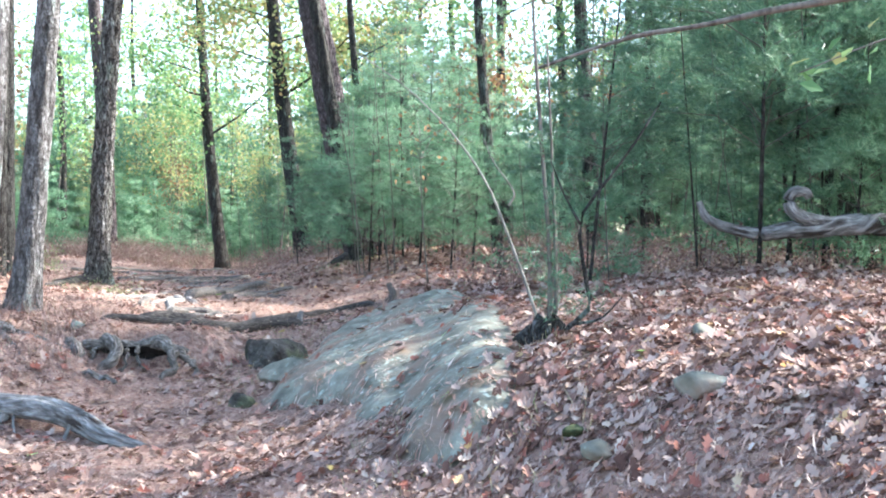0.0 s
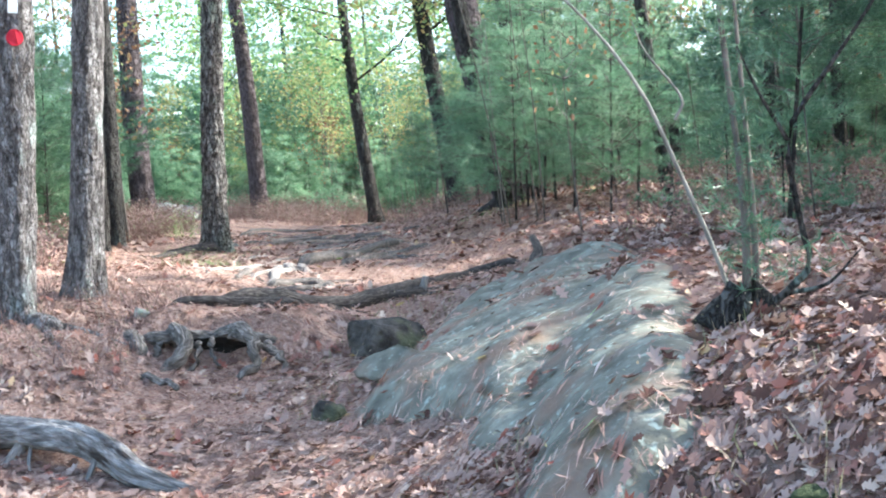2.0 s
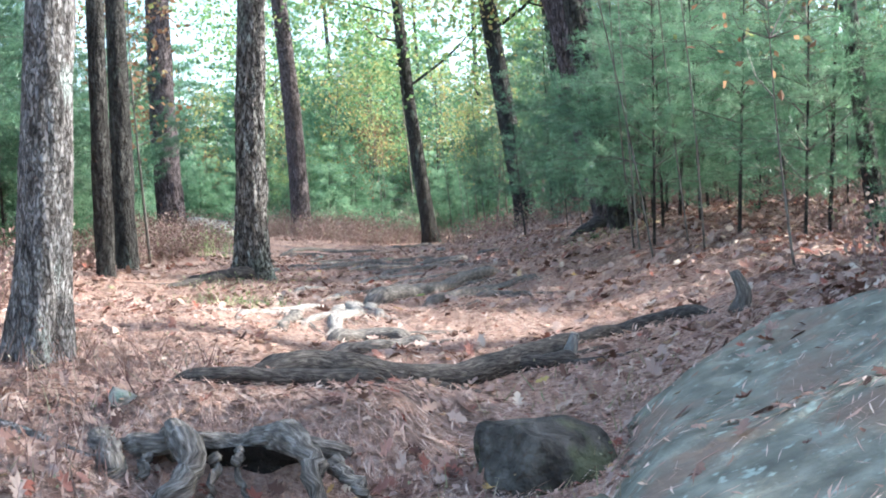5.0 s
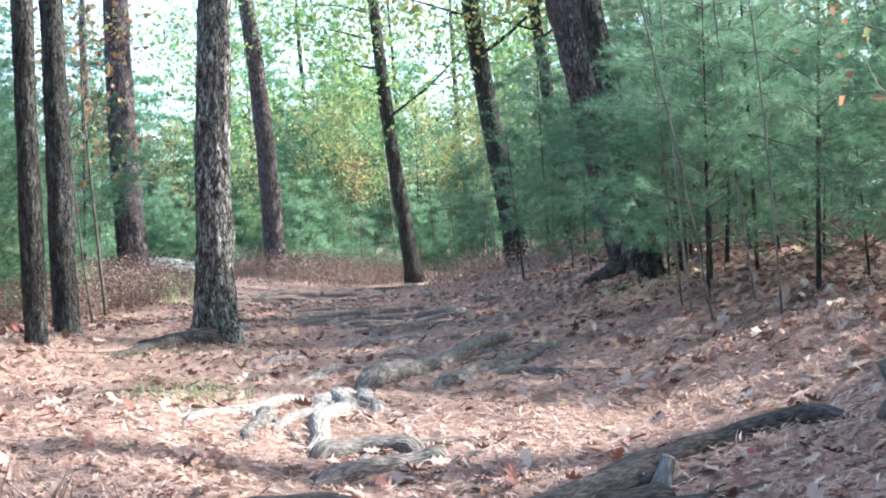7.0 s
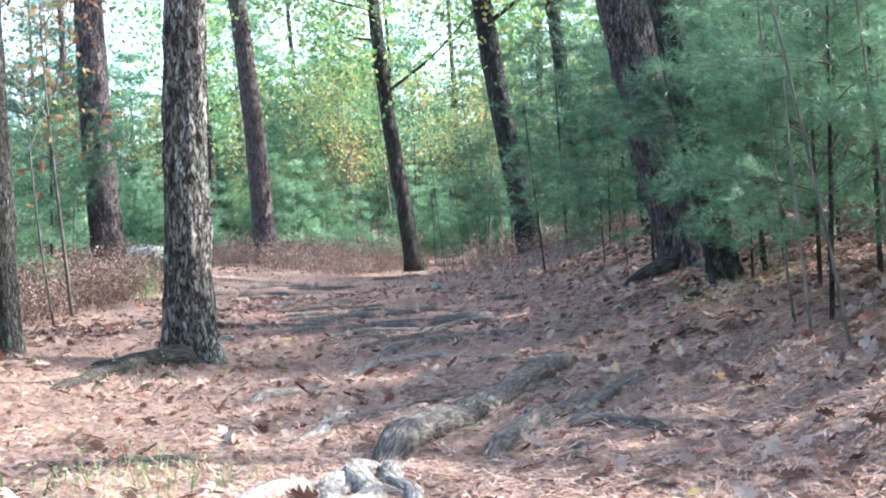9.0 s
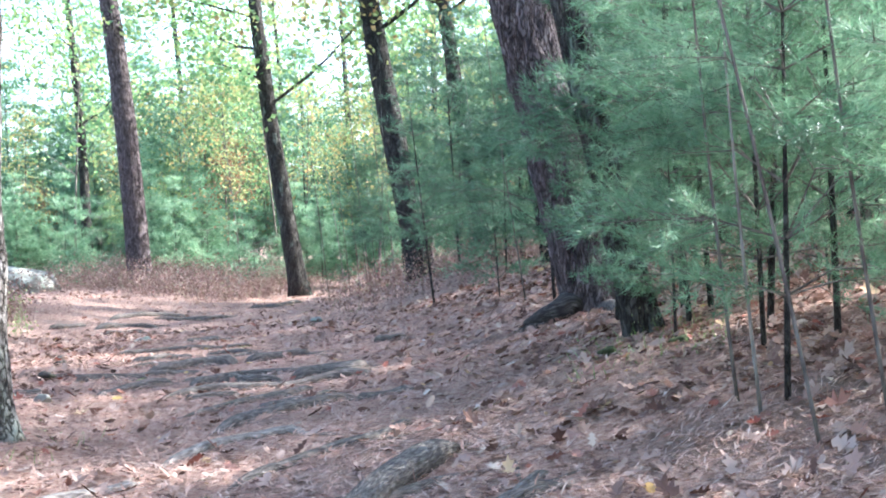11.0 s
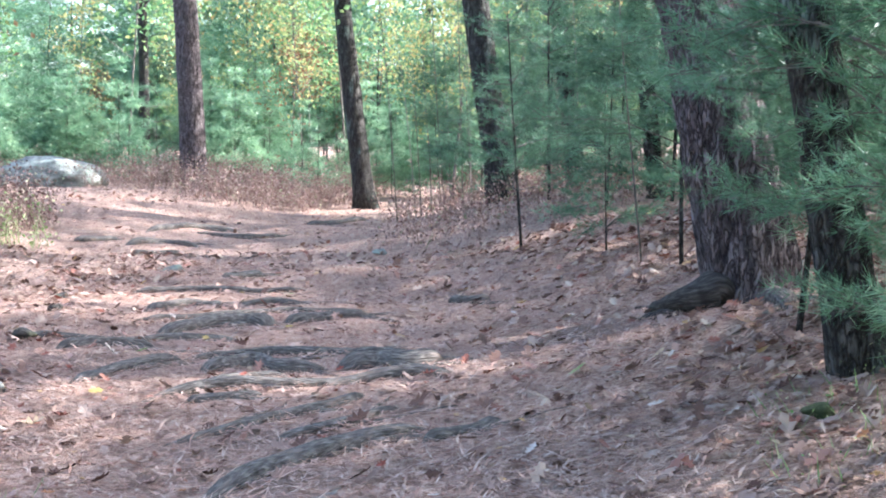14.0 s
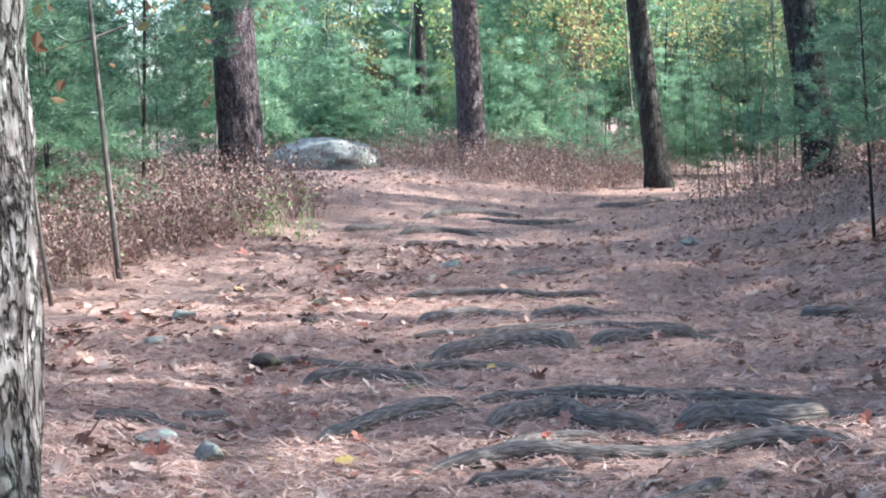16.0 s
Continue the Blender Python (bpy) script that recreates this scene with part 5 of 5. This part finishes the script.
def needle_litter(n, box, gen, keep):
    xy = scatter(n, box, keep, gen)
    n = len(xy)
    z = top(xy[:, 0], xy[:, 1]) + gen.uniform(0.004, 0.022, n)
    a = gen.uniform(0, 6.283, n)
    ln = gen.uniform(0.05, 0.13, n)
    e = 0.05
    sx = (top(xy[:, 0] + e, xy[:, 1]) - top(xy[:, 0] - e, xy[:, 1])) / (2 * e)
    sy = (top(xy[:, 0], xy[:, 1] + e) - top(xy[:, 0], xy[:, 1] - e)) / (2 * e)
    d = np.stack([np.cos(a), np.sin(a), np.cos(a) * sx + np.sin(a) * sy + gen.normal(size=n) * 0.16], axis=1) * ln[:, None]
    s = np.stack([-np.sin(a), np.cos(a), 0 * a], axis=1) * 0.0015
    c = np.column_stack([xy, z])
    mid = c + d * 0.5 + s * gen.normal(size=(n, 1)) * 3
    v = np.stack([c - s, mid + s * 1.6, c + d], axis=1).reshape(-1, 3)
    return v, np.arange(n)[:, None] * 3 + np.array([0, 1, 2])


def needle_share(q):
    return np.where(rock_rise(q[:, 0], q[:, 1]) > 0.02, 0.10 + 0.35 * (np.sin(q[:, 0] * 3 + q[:, 1] * 1.1) * np.sin(q[:, 1] * 2.2 - q[:, 0]) > 0.1), 1.0) * (1 - 0.5 * on_bank(q))


va, fa = needle_litter(190000, (-5, 2.5, 5, 15.5), lg, needle_share)
vb, fb = needle_litter(400000, (-7.5, 0.3, 15.5, 31), lg, needle_share)
vc, fc = needle_litter(60000, (-12, -3, 30, 44), lg, needle_share)
tagged(part("pine_straw", np.vstack([va, vb, vc]), np.vstack([fa, fb + len(va), fc + len(va) + len(vb)]), NEEDLE_LITTER), "orange brown fallen pine needles on the trail", "needles", kind="stuff")

# single leaves that stand out
single = {}
for k, (mat, colour) in enumerate(((PALE_LEAF, "pale dry"), (RED_LEAF, "dark red"), (YELLOW_LEAF, "bright yellow"), (GREEN_LEAF, "pale green"), (ORANGE_LEAF, "orange brown"))):
    sv, sf = litter(np.array([[0.0, 300.0]]), 0.13, np.random.default_rng(90 + k))
    sv = sv - sv.mean(axis=0)
    single[k] = (mesh_of("fallen_leaf", sv * 0.8, sf, mat), f"{colour} fallen oak leaf lying on the litter")
fg = np.random.default_rng(17)
for k in range(200):
    if k < 110:
        px, py = fg.uniform(-3.5, 3.0), fg.uniform(5.5, 14.5)
    else:
        px, py = fg.uniform(-6.5, -0.8), fg.uniform(14.5, 28)
    which = (0, 1, 1, 0, 1, 2, 0, 4, 3, 1, 1)[k % 11]
    ob = new("fallen_leaf", single[which][0])
    z = float(top(np.array([px]), np.array([py]))[0])
    slope = (h1(px + 0.1, py) - h1(px - 0.1, py)) / 0.2
    ob.matrix_basis = pose(px, py, z + 0.035, fg.uniform(-14, 14), -math.degrees(math.atan(slope)) + fg.uniform(-12, 12), 0) @ pose(0, 0, 0, 0, 0, fg.uniform(0, 360)) @ Matrix.Scale(fg.uniform(0.55, 1.0), 4)
    tagged(ob, single[which][1], "leaf", "single fallen leaves")

# ---- undergrowth ----
def brush_patch(x0, x1, y0, y1, n, tall, mat, label, gen, leafy=8, name="brush"):
    """Thin upright stems with a few small leaves."""
    xy = place_on(n, x0, x1, y0, y1, gen)
    z = height(xy[:, 0], xy[:, 1])
    h = tall * gen.uniform(0.4, 1.15, n)
    d = np.column_stack([gen.normal(size=(n, 2)) * 0.42, np.ones(n)]) * h[:, None]
    c = np.column_stack([xy, z - 0.02])
    s = unit(np.column_stack([gen.normal(size=(n, 2)), 0 * z])) * 0.005
    v1 = np.stack([c - s, c + s, c + d], axis=1).reshape(-1, 3)
    f1 = np.arange(len(v1)).reshape(-1, 3)
    t = gen.uniform(0.3, 1.05, (n, leafy, 1))
    p = (c[:, None] + d[:, None] * t + gen.normal(size=(n, leafy, 3)) * 0.08).reshape(-1, 3)
    v2, f2 = leaves(p, 0.05 if leafy > 2 else 0.018, gen)
    f = f1.tolist() + (f2 + len(v1)).tolist()
    return tagged(part(name, np.vstack([v1, v2]), f, mat), label, "undergrowth", kind="stuff")


bg = np.random.default_rng(31)
brush_patch(-13.2, -7.6, 42.5, 52, 2600, 0.75, BRUSH, "reddish brown low brush round the pine", bg)
brush_patch(-10.6, -7.9, 40.6, 44.5, 900, 0.6, BRUSH, "reddish brown low brush round the pine", bg)
brush_patch(-14.5, -10.4, 28.6, 35.2, 2200, 0.7, BRUSH, "tangled brown undergrowth beside the trail", bg)
brush_patch(-11.8, -9.6, 26.8, 33.5, 2600, 0.6, BRUSH, "tangled brown undergrowth beside the trail", bg)
brush_patch(-13, -9.2, 19, 28.8, 1500, 0.5, BRUSH, "tangled brown undergrowth beside the trail", bg)
brush_patch(-18, -12.5, 45, 52, 1200, 0.6, BRUSH, "brown brush behind the pale boulder", bg)
brush_patch(-6, 8, 37, 52, 2600, 0.6, BRUSH, "brown undergrowth beneath the pines", bg)
brush_patch(0.6, 9, 14.2, 30, 2600, 0.45, BRUSH, "brown undergrowth beneath the pines", bg)
brush_patch(-5, 0.5, 32, 40, 900, 0.4, BRUSH, "brown undergrowth beneath the pines", bg)
brush_patch(-8.0, -5.3, 13.9, 17.5, 1300, 0.45, BRUSH, "tangled brown undergrowth beside the trail", bg)
brush_patch(-4.4, -2.8, 12.0, 14.3, 800, 0.20, BRUSH, "dry weeds on the eroded shoulder", bg, 2)
brush_patch(-1.5, -0.5, 11.2, 14.6, 260, 0.13, DRY_GRASS, "dry grass along the edge of the rock", bg, 1, "grass_tuft")
brush_patch(0.0, 1.4, 7.4, 9.4, 260, 0.13, DRY_GRASS, "dry grass along the edge of the rock", bg, 1, "grass_tuft")
brush_patch(-4.1, -3.3, 16.2, 17.2, 160, 0.12, GRASS, "thin pale green grass in sunlight", bg, 1, "grass_tuft")
brush_patch(-5.6, -4.4, 19.6, 21.6, 160, 0.10, GRASS, "thin pale grass at the foot of the oak", bg, 1, "grass_tuft")
brush_patch(-9.6, -9.0, 31.2, 31.9, 40, 0.55, GRASS, "small green plant beside the trail", bg, 6, "grass_tuft")
brush_patch(-1.6, -0.7, 21.0, 22.4, 150, 0.12, GRASS, "thin grass below the pine boughs", bg, 1, "grass_tuft")
for k, (px, py, w) in enumerate(((1.25, 7.75, 0.15), (-1.35, 21.9, 0.22), (-0.95, 21.6, 0.2))):
    boulder(px, py, w, w * 0.8, 0.09, MOSS, "cushion of dark green moss among leaves", 50 * k, 0.35, 51.0 + k, "moss_cushion")

mark("trail_mark", -3.728, 12.805, 2.655, 0.125, 0.125, RED_PAINT, "round red painted trail mark on the oak", True)
mark("trail_mark", -3.726, 12.808, 2.955, 0.07, 0.24, WHITE_PAINT, "white painted trail bar on the oak", False)
